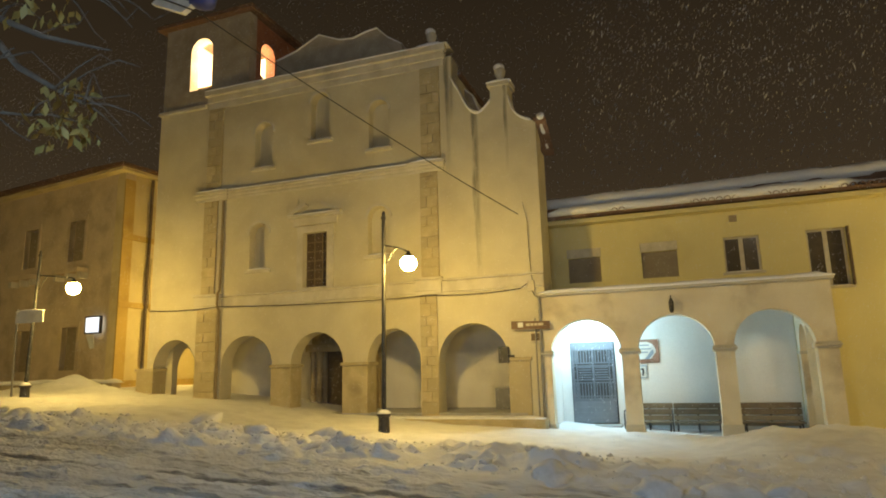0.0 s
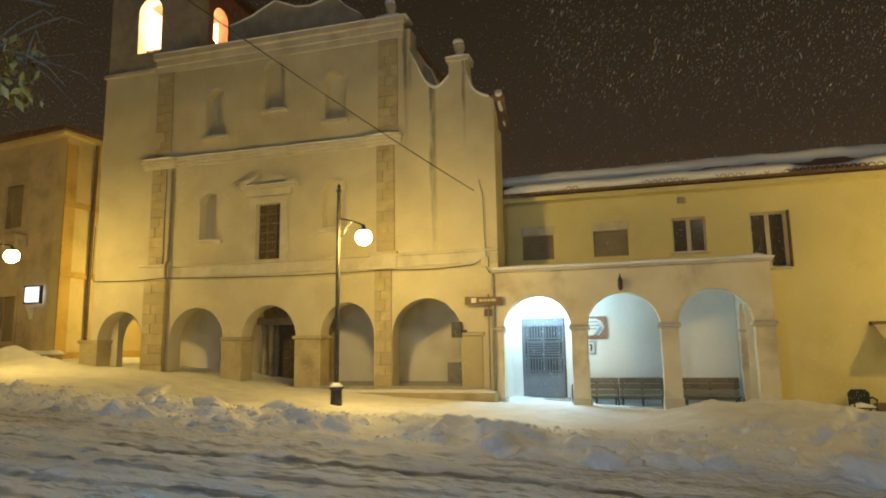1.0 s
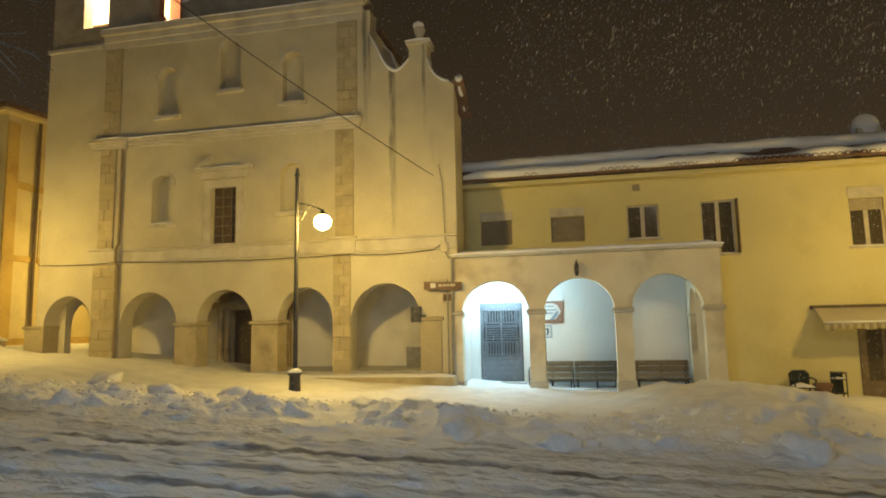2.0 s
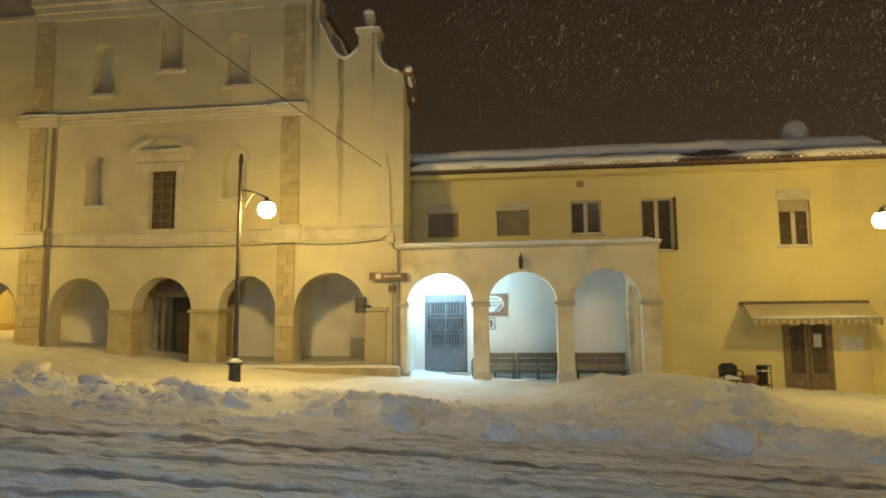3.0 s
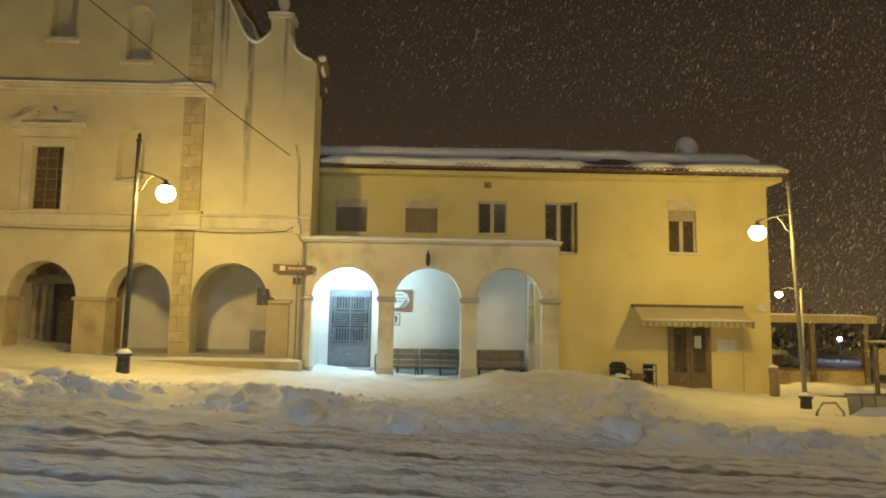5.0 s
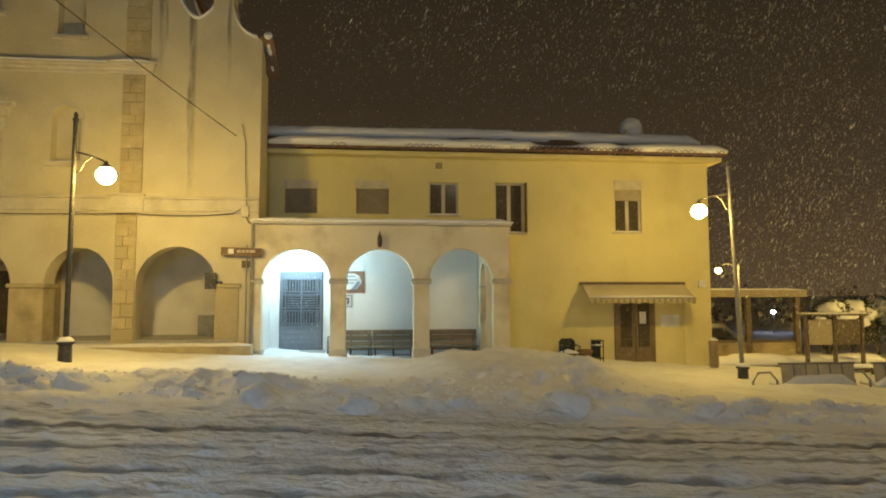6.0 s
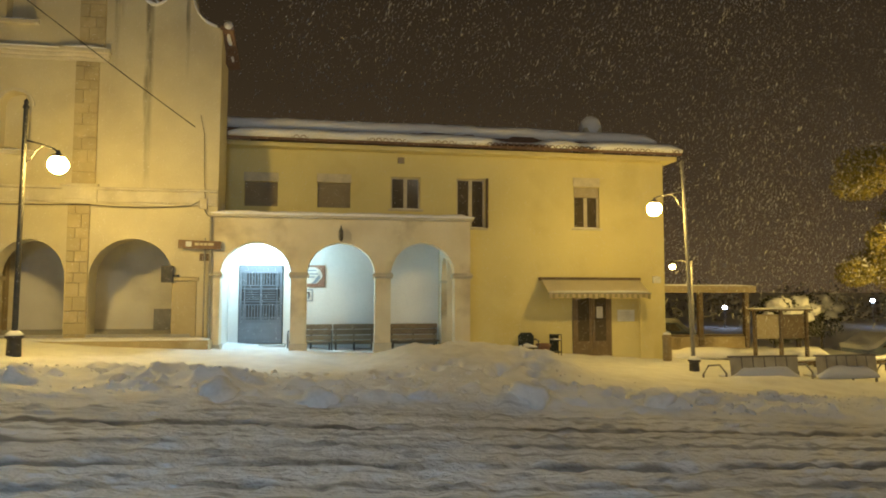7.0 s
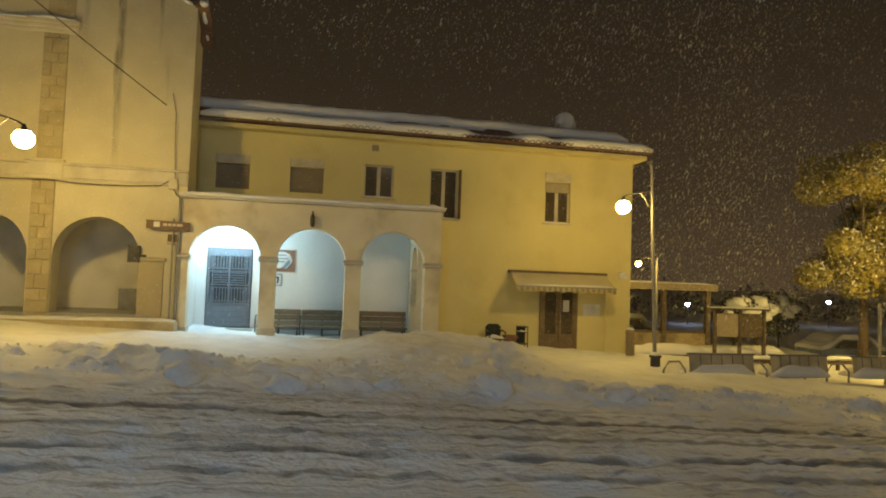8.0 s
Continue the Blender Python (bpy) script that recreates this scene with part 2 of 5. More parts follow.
def box(bm, x0, x1, y0, y1, z0, z1, bevel=0.0):
    r = bmesh.ops.create_cube(bm, size=1.0, matrix=Matrix.LocRotScale(((x0 + x1) / 2, (y0 + y1) / 2, (z0 + z1) / 2), None, (x1 - x0, y1 - y0, z1 - z0)))
    if bevel:
        edges = list({e for v in r["verts"] for e in v.link_edges})
        bmesh.ops.bevel(bm, geom=edges, offset=bevel, segments=2, affect="EDGES", profile=0.5)
    return bm


def boxed(x0, x1, y0, y1, z0, z1, bevel=0.0):
    return box(bmesh.new(), x0, x1, y0, y1, z0, z1, bevel)


def tube(bm, pts, r, n=8, r1=None, cap=True):
    """A round bar through the points, tapering from r to r1."""
    pts = [Vector(p) for p in pts]
    r1 = r if r1 is None else r1
    rings = []
    for i, p in enumerate(pts):
        d = (pts[min(i + 1, len(pts) - 1)] - pts[max(i - 1, 0)]).normalized()
        a = d.cross(Vector((0, 0, 1)) if abs(d.z) < 0.9 else Vector((1, 0, 0))).normalized()
        b = d.cross(a)
        rr = r + (r1 - r) * i / max(1, len(pts) - 1)
        rings.append([bm.verts.new(p + (a * math.cos(2 * math.pi * k / n) + b * math.sin(2 * math.pi * k / n)) * rr) for k in range(n)])
    for p, q in zip(rings, rings[1:]):
        for k in range(n):
            bm.faces.new((p[k], p[(k + 1) % n], q[(k + 1) % n], q[k]))
    if cap:
        bm.faces.new(list(reversed(rings[0])))
        bm.faces.new(rings[-1])
    bmesh.ops.recalc_face_normals(bm, faces=bm.faces)
    return bm


def lathe(bm, profile, at, n=16):
    """A turned shape: profile of (radius, height) round a vertical axis."""
    rings = [[bm.verts.new((at[0] + r * math.cos(2 * math.pi * k / n), at[1] + r * math.sin(2 * math.pi * k / n), at[2] + z)) for k in range(n)] for r, z in profile]
    for p, q in zip(rings, rings[1:]):
        for k in range(n):
            bm.faces.new((p[k], p[(k + 1) % n], q[(k + 1) % n], q[k]))
    bm.faces.new(list(reversed(rings[0])))
    bm.faces.new(rings[-1])
    return bm


def prism(outline, y0, y1):
    """An outline of (x, z), pushed back from y0 to y1."""
    bm = bmesh.new()
    a = [bm.verts.new((x, y0, z)) for x, z in outline]
    b = [bm.verts.new((x, y1, z)) for x, z in outline]
    bm.faces.new(a)
    bm.faces.new(list(reversed(b)))
    for k in range(len(a)):
        bm.faces.new((a[k], b[k], b[(k + 1) % len(a)], a[(k + 1) % len(a)]))
    bmesh.ops.recalc_face_normals(bm, faces=bm.faces)
    return bm


def arch_curve(xl, xr, spring, top, n=20):
    c, h = (xl + xr) / 2, (xr - xl) / 2
    return [(c - h * math.cos(math.pi * k / n), spring + (top - spring) * math.sin(math.pi * k / n)) for k in range(n + 1)]


def pierced(x0, x1, y0, y1, z0, z1, openings, sides=None):
    """A wall from x0 to x1 and z0 to z1, with openings of (left, right, bottom, spring, top); spring equal to top is a square head."""
    bm = bmesh.new()

    def quad(p, q, s, t):
        bm.faces.new([bm.verts.new(v) for v in (p, q, s, t)])

    def block(a, b, lo, hi, shut=False):
        quad((a, y0, lo), (b, y0, lo), (b, y0, hi), (a, y0, hi))
        quad((b, y1, lo), (a, y1, lo), (a, y1, hi), (b, y1, hi))
        quad((a, y0, hi), (b, y0, hi), (b, y1, hi), (a, y1, hi))
        quad((a, y1, lo), (b, y1, lo), (b, y0, lo), (a, y0, lo))

    at = x0
    for xl, xr, bottom, spring, top in sorted(openings):
        block(at, xl, z0, z1)
        curve = arch_curve(xl, xr, spring, top) if top > spring else [(xl, top), (xr, top)]
        for (a, za), (b, zb) in zip(curve, curve[1:]):
            quad((a, y0, za), (b, y0, zb), (b, y0, z1), (a, y0, z1))
            quad((b, y1, zb), (a, y1, za), (a, y1, z1), (b, y1, z1))
            quad((a, y1, za), (b, y1, zb), (b, y0, zb), (a, y0, za))
            quad((a, y0, z1), (b, y0, z1), (b, y1, z1), (a, y1, z1))
        if bottom > z0:
            block(xl, xr, z0, bottom)
        for x, flip in ((xl, False), (xr, True)):
            q = [(x, y0, bottom), (x, y0, spring), (x, y1, spring), (x, y1, bottom)]
            quad(*(q if not flip else reversed(q)))
        at = xr
    block(at, x1, z0, z1)
    for x in (x0, x1):
        quad((x, y0, z0), (x, y0, z1), (x, y1, z1), (x, y1, z0))
    bmesh.ops.remove_doubles(bm, verts=bm.verts, dist=0.0005)
    bmesh.ops.recalc_face_normals(bm, faces=bm.faces)
    return bm


def turned(bm, m):
    bmesh.ops.transform(bm, matrix=m, verts=bm.verts)
    return bm


def value_noise(x, y, seed=0):
    """Smooth noise from 0 to 1 over arrays."""
    xi, yi = np.floor(x).astype(np.int64), np.floor(y).astype(np.int64)
    fx, fy = x - xi, y - yi
    fx, fy = fx * fx * (3 - 2 * fx), fy * fy * (3 - 2 * fy)

    def h(a, b):
        n = (a * 374761393 + b * 668265263 + seed * 974711) & 0x7FFFFFFF
        n = ((n ^ (n >> 13)) * 1274126177) & 0x7FFFFFFF
        return ((n ^ (n >> 16)) & 0xFFFF) / 65535.0

    return (h(xi, yi) * (1 - fx) + h(xi + 1, yi) * fx) * (1 - fy) + (h(xi, yi + 1) * (1 - fx) + h(xi + 1, yi + 1) * fx) * fy


def fbm(x, y, seed=0, octaves=4):
    total, amp, norm = 0.0, 1.0, 0.0
    for k in range(octaves):
        total = total + amp * value_noise(x * 2**k, y * 2**k, seed + k)
        norm += amp
        amp *= 0.5
    return total / norm


def step01(v, a, b):
    t = np.clip((v - a) / (b - a), 0, 1)
    return t * t * (3 - 2 * t)


FEET = [(-0.44, 11.6), (-0.1, 12.0), (0.75, 11.7), (1.1, 11.5), (1.75, 12.0), (2.2, 12.4), (2.45, 12.0), (2.85, 11.7), (3.1, 12.1), (3.55, 12.5), (3.65, 11.8), (3.9, 12.3), (4.2, 12.8), (4.0, 13.3)] + [(-4.4 + 0.5 * k, 12.9 + 0.25 * math.sin(k * 2.0)) for k in range(6)]


def rut_line(x, y):
    """How far a place lies across the road, following the gentle weave of the wheel lines."""
    return y - 0.05 * x + 0.05 * np.sin(0.9 * x) + 0.03 * np.sin(2.3 * x + 1.0)


def ground_height(x, y):
    x, y = np.asarray(x, float), np.asarray(y, float)
    z = -0.06 * np.clip(x, -19, 22)
    z = z + (0.08 - 0.20 * step01(x, -13.0, -9.5) + 0.12 * step01(x, 0.5, 3.5)) * step01(y, 11.2, 13.2)
    near = step01(y, 2.0, 4.0) * (1 - step01(y, 30, 60))
    road = 1 - step01(y, 8.4 + 0.5 * fbm(x * 0.5, y * 0, 3), 9.2 + 0.5 * fbm(x * 0.5, y * 0, 3))
    # long ruts along the road
    v = rut_line(x, y)
    ruts = 0.03 * (fbm(x * 0.10, v * 1.6, 5, 3) - 0.5) + 0.045 * (fbm(x * 0.35, v * 7.0, 6, 3) - 0.5)
    ruts = ruts + 0.035 * (np.abs(fbm(x * 0.9, v * 8.0, 7, 3) - 0.5) * 2 - 0.3) + 0.08 * (fbm(x * 5.0, v * 9.0, 9, 2) - 0.5) + 0.06 * np.clip(fbm(x * 2.4, v * 5.0, 10, 3) - 0.58, 0, 1)
    for centre, depth, wide in ((7.5, 0.035, 0.09), (8.2, 0.02, 0.06), (6.6, 0.03, 0.07), (5.8, 0.04, 0.08), (5.15, 0.03, 0.08)):
        ruts = ruts - depth * np.exp(-(((v - centre) / wide) ** 2)) * np.clip(1.6 * fbm(x * 0.45, v * 0 + centre, 8) + 0.1, 0, 1)
        ruts = ruts + 0.4 * depth * np.exp(-(((v - centre - 2.2 * wide) / wide) ** 2)) * fbm(x * 1.5, v * 2, 12)
    z = z + near * road * ruts
    # the ploughed bank: low, rounded, with blocks turned over by the plough
    edge = 8.3 + 0.5 * fbm(x * 0.35, y * 0, 19) + 0.06 * np.clip(x, -8, 0)
    bank = step01(y, edge, edge + 0.9) * (1 - step01(y, edge + 1.5 + 0.7 * step01(-x, 0, 4), edge + 2.6 + 1.2 * step01(-x, 0, 4)))
    crest = 0.16 * np.clip(fbm(x * 0.8, y * 1.1, 21, 3) - 0.34, 0, 1)
    blocks = 0.50 * np.clip(fbm(x * 1.9, y * 2.2, 25, 2) - 0.55, 0, 1) + 0.36 * np.clip(fbm(x * 3.8, y * 4.2, 27, 2) - 0.52, 0, 1)
    z = z + bank * (0.03 + crest + blocks + 0.07 * (fbm(x * 7.5, y * 7.5, 29, 2) - 0.5))
    # untrodden snow before the walls
    z = z + near * step01(y, edge + 0.6, edge + 2.8) * (0.05 * step01(x, -3.0, 1.0) + 0.08 * (fbm(x * 0.6, y * 0.6, 31) - 0.5) + 0.07 * (fbm(x * 2.2, y * 2.2, 33, 2) - 0.5))
    # the heap in front of the portico
    heap = np.exp(-(((x - 2.95) / 2.15) ** 4)) * step01(y, 9.9, 14.0) * (1 - step01(y, 15.3, 16.4))
    left = np.exp(-(((x + 19.5) / 2.2) ** 2) - ((y - 16.6) / 0.7) ** 2)
    z = z + left * (0.3 + 0.5 * (fbm(x * 1.8, y * 1.8, 47) - 0.3))
    z = z + heap * (0.42 + 0.16 * (fbm(x * 1.1, y * 1.1, 41) - 0.5) + 0.15 * (fbm(x * 3.4, y * 3.4, 43, 3) - 0.5))
    # broken blocks on the heap's end
    z = z + 0.32 * np.exp(-(((x - 4.5) / 0.9) ** 2) - ((y - 13.2) / 1.0) ** 2) * np.clip(fbm(x * 2.6, y * 2.6, 45, 2) - 0.3, 0, 1)
    # snow heaped round the benches and the lamp's foot
    z = z + 0.14 * np.exp(-(((y - 13.2) / 0.5) ** 2)) * step01(x, 8.2, 9.2)
    z = z + 0.10 * np.exp(-(((x + 6.35) ** 2 + (y - 13.2) ** 2) / 0.10))
    # snow drifted against the portico
    z = z + 0.05 * step01(y, 14.2, 16.2) * (1 - step01(y, 16.9, 17.0)) * (1 - step01(np.abs(x), 3.6, 5.0))
    # footprints
    for fx, fy in FEET:
        z = z - 0.30 * np.exp(-(((x - fx) / 0.15) ** 2 + ((y - fy) / 0.26) ** 2) ** 2) + 0.05 * np.exp(-(((x - fx + 0.16) / 0.12) ** 2 + ((y - fy - 0.22) / 0.14) ** 2))
    return z


def gz(x, y):
    return float(ground_height(np.array([x]), np.array([y]))[0])


# ---- ground ----
xs = np.concatenate([[-900, -400, -200, -120, -80, -60, -48, -40, -35, -32], np.arange(-30, -14, 0.2), np.arange(-14, 15, 0.06), np.arange(15, 34, 0.25), [36, 40, 48, 60, 80, 120, 200, 400, 900]])
ys = np.concatenate([[-900, -400, -200, -100, -50, -20, -8, -3, 0, 2, 3, 4, 4.5], np.arange(5, 10.5, 0.04), np.arange(10.5, 17.4, 0.06), np.arange(17.4, 34, 0.3), [36, 40, 48, 60, 80, 120, 200, 400, 900]])
gx, gy = np.meshgrid(xs, ys)
verts = np.stack([gx.ravel(), gy.ravel(), ground_height(gx, gy).ravel()], 1)
nx, ny = len(xs), len(ys)
idx = np.arange(nx * ny).reshape(ny, nx)
faces = np.stack([idx[:-1, :-1].ravel(), idx[:-1, 1:].ravel(), idx[1:, 1:].ravel(), idx[1:, :-1].ravel()], 1)
gm = bpy.data.meshes.new("ground")
gm.vertices.add(len(verts))
gm.vertices.foreach_set("co", verts.ravel())
gm.loops.add(faces.size)
gm.loops.foreach_set("vertex_index", faces.ravel())
gm.polygons.add(len(faces))
gm.polygons.foreach_set("loop_start", np.arange(0, faces.size, 4))
gm.polygons.foreach_set("use_smooth", np.ones(len(faces), bool))
gm.update(calc_edges=True)
gm.materials.append(GROUND)
tagged(new("ground", gm), "snow-covered square and road with packed tyre ruts", "ground", kind="structure")

# ---- church ----
CY = 17.0
church = thing("church", "old cream plastered church with an arcaded porch and snowy mouldings", "church", (-9.8, 18.5, 0.5))
ARCHES = [(-16.3, -14.56, 1.85, 2.80), (-13.57, -11.65, 1.85, 2.83), (-11.0, -9.2, 1.85, 2.83), (-8.42, -6.75, 1.85, 2.82), (-6.2, -4.2, 1.85, 2.86)]
part("arcade_wall", pierced(-16.55, -3.15, CY, CY + 0.55, -0.6, 4.0, [(a, b, 0.42, s, t) for a, b, s, t in ARCHES]), PLASTER, church)
part("middle_wall", pierced(-16.55, -3.15, CY, CY + 0.3, 4.0, 7.55, [(-12.62, -11.9, 4.9, 6.05, 6.41), (-10.62, -9.74, 4.17, 5.93, 5.93), (-8.38, -7.66, 5.02, 6.15, 6.5)]), PLASTER, church)
part("middle_wall_core", boxed(-16.55, -3.15, CY + 0.3, CY + 0.6, 4.0, 7.55), PLASTER, church)
part("upper_wall", pierced(-16.55, -5.6, CY, CY + 0.3, 7.55, 10.9, [(-12.52, -11.82, 8.28, 9.45, 9.82), (-10.4, -9.72, 8.92, 10.15, 10.5), (-8.33, -7.66, 8.34, 9.52, 9.88)]), PLASTER, church)
part("upper_wall_core", boxed(-16.55, -5.6, CY + 0.3, CY + 0.6, 7.55, 10.9), PLASTER, church)
# the wing with its swept top
swoop = [(-5.6, 7.55), (-3.15, 7.55), (-3.15, 8.45)]
swoop += [(-3.15 - 0.75 * math.sin(a), 8.45 + 0.82 * (1 - math.cos(a))) for a in [k * math.pi / 16 for k in range(1, 9)]]
swoop += [(-3.92, 9.66), (-4.42, 9.66), (-4.44, 9.22)]
swoop += [(-4.44 - 1.2 * t, 9.22 - 0.35 * math.sin(math.pi * min(1, t * 1.25)) + 0.95 * t**3) for t in [k / 10 for k in range(1, 11)]]
part("wing_wall", prism(swoop, CY, CY + 0.6), PLASTER, church)
part("side_wall", boxed(-3.75, -3.15, CY + 0.6, 18.06, 3.5, 7.72), PLASTER, church)
part("side_wall_foot", boxed(-3.75, -3.15, CY + 0.56, 19.6, -0.6, 3.49), PLASTER, church)
part("nave_wall", boxed(-6.2, -5.6, CY + 0.6, 29.4, 3.52, 10.5), PLASTER, church)
part("rear_scroll", prism([(-6.0, 8.0), (-4.6, 8.0), (-4.72, 9.2), (-4.95, 9.35), (-5.2, 9.65), (-5.35, 10.1), (-5.6, 10.35), (-6.0, 10.4)], 18.3, 18.7), TOWER, church, "dark stone scroll behind the front")
part("left_wall", turned(pierced(0, 12.4, 0, 0.55, -0.6, 10.9, [(0.25, 1.75, 0.42, 1.8, 2.7)]), Matrix.Translation((-16.0, CY + 0.55, 0)) @ Matrix.Rotation(math.pi / 2, 4, "Z")), PLASTER, church)
part("back_wall", boxed(-16.5, -5.6, 29.4, 30, -0.6, 10.4), PLASTER, church)
part("porch_back_wall", boxed(-16.0, -3.75, 19.3, 19.6, -0.2, 3.4), PLASTER_PORCH, church)
part("porch_ceiling", boxed(-16.0, -3.75, CY + 0.55, 19.3, 3.3, 3.5), PLASTER_PORCH, church)
part("porch_floor", boxed(-16.5, -3.75, CY - 0.05, 19.3, -0.4, 0.46), FLOORSTONE, church)
# mouldings


def moulding(x0, x1, y, z, steps):
    """One stepped moulding, its profile drawn along x and returned at the ends."""
    bm = bmesh.new()
    rings = []
    for dz0, dz1, out in steps:
        for dz, o in ((dz0 + 0.008, out - 0.008), (dz0 + 0.02, out), (dz1 - 0.02, out), (dz1 - 0.002, out - 0.012)):
            rings.append([bm.verts.new(p) for p in ((x0 - o * 0.6, y + 0.02, z + dz), (x0 - o * 0.6, y - o, z + dz), (x1 + o * 0.6, y - o, z + dz), (x1 + o * 0.6, y + 0.02, z + dz))])
    for p, q in zip(rings, rings[1:]):
        for k in range(4):
            bm.faces.new((p[k], p[(k + 1) % 4], q[(k + 1) % 4], q[k]))
    bm.faces.new(list(reversed(rings[0])))
    bm.faces.new(rings[-1])
    bmesh.ops.recalc_face_normals(bm, faces=bm.faces)
    return bm


def cornice(name, x0, x1, y, z, steps, mat=MOULD):
    return part(name, moulding(x0, x1, y, z, steps), mat, church)


def snow_strip(x0, x1, y0, y1, z, h, parent, seed=0, taper=0.2):
    """An uneven ridge of snow on a ledge."""
    bm = bmesh.new()
    n = max(4, int((x1 - x0) / 0.15))
    rows = []
    for k in range(n + 1):
        x = x0 + (x1 - x0) * k / n
        e = min(1, k / 2, (n - k) / 2) * 0.7 + 0.3
        hh = h * e * (0.6 + 0.8 * float(fbm(np.array(x * 1.7), np.array(seed * 3.1), seed)))
        w = (y1 - y0)
        rows.append([bm.verts.new((x, y0 + w * f, z + hh * g)) for f, g in ((0.0, -0.08), (-0.02, 0.45), (0.12, 0.85), (0.5, 1.0), (0.9, 0.95), (1.0, -0.08))])
    for p, q in zip(rows, rows[1:]):
        for k in range(5):
            bm.faces.new((p[k], q[k], q[k + 1], p[k + 1]))
        bm.faces.new((p[5], q[5], q[0], p[0]))
    bm.faces.new(rows[0])
    bm.faces.new(list(reversed(rows[-1])))
    bmesh.ops.recalc_face_normals(bm, faces=bm.faces)
    return part("snow", bm, SNOW, parent, "fresh white snow", smooth=True)


cornice("string_course", -13.75, -3.2, CY, 3.72, [(0, 0.06, 0.06), (0.06, 0.36, 0.03), (0.36, 0.43, 0.09)])
mid = cornice("middle_cornice", -13.75, -6.75, CY, 7.34, [(0, 0.1, 0.03), (0.1, 0.2, 0.08), (0.2, 0.3, 0.13)])
snow_strip(-13.85, -6.65, CY - 0.13, CY + 0.0, 7.63, 0.05, mid, 2)
top = cornice("top_cornice", -14.4, -5.85, CY, 10.9, [(-0.28, -0.06, 0.05), (-0.06, 0.16, 0.1), (0.16, 0.36, 0.2)])
snow_strip(-14.5, -5.65, CY - 0.2, CY + 0.5, 11.25, 0.07, top, 3)
cornice("string_course", -16.55, -14.6, CY, 10.72, [(0, 0.14, 0.08)])
# gable crest, its weaker light put into the colour by darker tower stone
crest = [(-11.9, 11.2), (-7.2, 11.2), (-7.3, 11.75), (-7.75, 12.05), (-8.13, 12.45), (-8.5, 12.40), (-9.0, 12.28), (-9.5, 12.33), (-10.0, 12.55), (-10.25, 12.66), (-10.6, 12.50), (-11.1, 12.26), (-11.6, 12.12), (-11.9, 12.05)]
part("gable_crest", prism(crest, CY + 0.2, CY + 0.6), TOWER, church)
# pinnacles: one on the wing's pedestal, one at the cornice's end
for px, pz, s in ((-4.17, 9.66, 1.0), (-6.3, 11.26, 1.0)):
    bm = bmesh.new()
    box(bm, px - 0.34 * s, px + 0.34 * s, CY - 0.06, CY + 0.62, pz, pz + 0.12 * s, 0.015)
    lathe(bm, [(0.16 * s, 0.12 * s), (0.12 * s, 0.2 * s), (0.09 * s, 0.34 * s), (0.15 * s, 0.46 * s), (0.17 * s, 0.58 * s), (0.1 * s, 0.68 * s), (0.02, 0.74 * s)], (px, CY + 0.28, pz))
    pin = part("pinnacle", bm, MOULD, church, "stone urn pinnacle")
    snow_strip(px - 0.36 * s, px + 0.36 * s, CY - 0.06, CY + 0.6, pz + 0.12 * s, 0.12, pin, 5)
    bm = bmesh.new()
    bmesh.ops.create_icosphere(bm, subdivisions=2, radius=1, matrix=Matrix.LocRotScale((px - 0.03, CY + 0.28, pz + 0.70 * s), None, (0.17, 0.17, 0.12)))
    part("snow", bm, SNOW, pin, "cap of fresh snow", smooth=True)


# pilasters: dressed stone blocks
def pilaster(x0, x1, z0, z1, out, rows, seed):
    body = part("pilaster", boxed(x0 + 0.01, x1 - 0.01, CY - out + 0.02, CY + 0.02, z0, z1), STONE, church, "worn stone pilaster")
    rnd = random.Random(seed)
    z = z0
    k = 0
    while z < z1 - 0.1:
        h = min(rnd.uniform(0.24, 0.36), z1 - z)
        split = x0 + (x1 - x0) * (0.38 if k % 2 else 0.64) if rnd.random() < 0.75 else None
        for a, b in ([(x0, split), (split, x1)] if split else [(x0, x1)]):
            o = out + rnd.uniform(0.0, 0.012)
            part("stone", boxed(a + 0.006, b - 0.006, CY - o, CY - out + 0.05, z + 0.006, z + h - 0.006, 0.012), STONE, body)
        z += h
        k += 1
    return body


pilaster(-6.72, -6.2, -0.4, 3.72, 0.06, 10, 1)
pilaster(-6.66, -6.1, 4.15, 7.34, 0.06, 10, 2)
pilaster(-6.6, -5.98, 7.64, 10.62, 0.07, 10, 3)
pilaster(-14.56, -13.75, 0.0, 3.72, 0.06, 10, 4)
pilaster(-14.45, -13.9, 4.15, 7.34, 0.05, 10, 5)
pilaster(-14.4, -13.8, 7.64, 10.62, 0.06, 10, 6)
for x0, x1, z in ((-6.9, -5.95, 7.34), (-14.7, -13.55, 7.34)):
    cap = part("pilaster_cap", moulding(x0, x1, CY - 0.004, z - 0.005, ((0, 0.1, 0.09), (0.1, 0.2, 0.14), (0.2, 0.32, 0.19))), MOULD, church)
    snow_strip(x0 - 0.05, x1 + 0.05, CY - 0.19, CY, z + 0.31, 0.08, cap, 7)
for x0, x1, z in ((-6.8, -6.1, 3.72), (-14.62, -13.7, 3.72)):
    part("pilaster_base", moulding(x0, x1, CY - 0.004, z - 0.005, ((0, 0.12, 0.1), (0.12, 0.42, 0.08), (0.42, 0.5, 0.14))), MOULD, church)
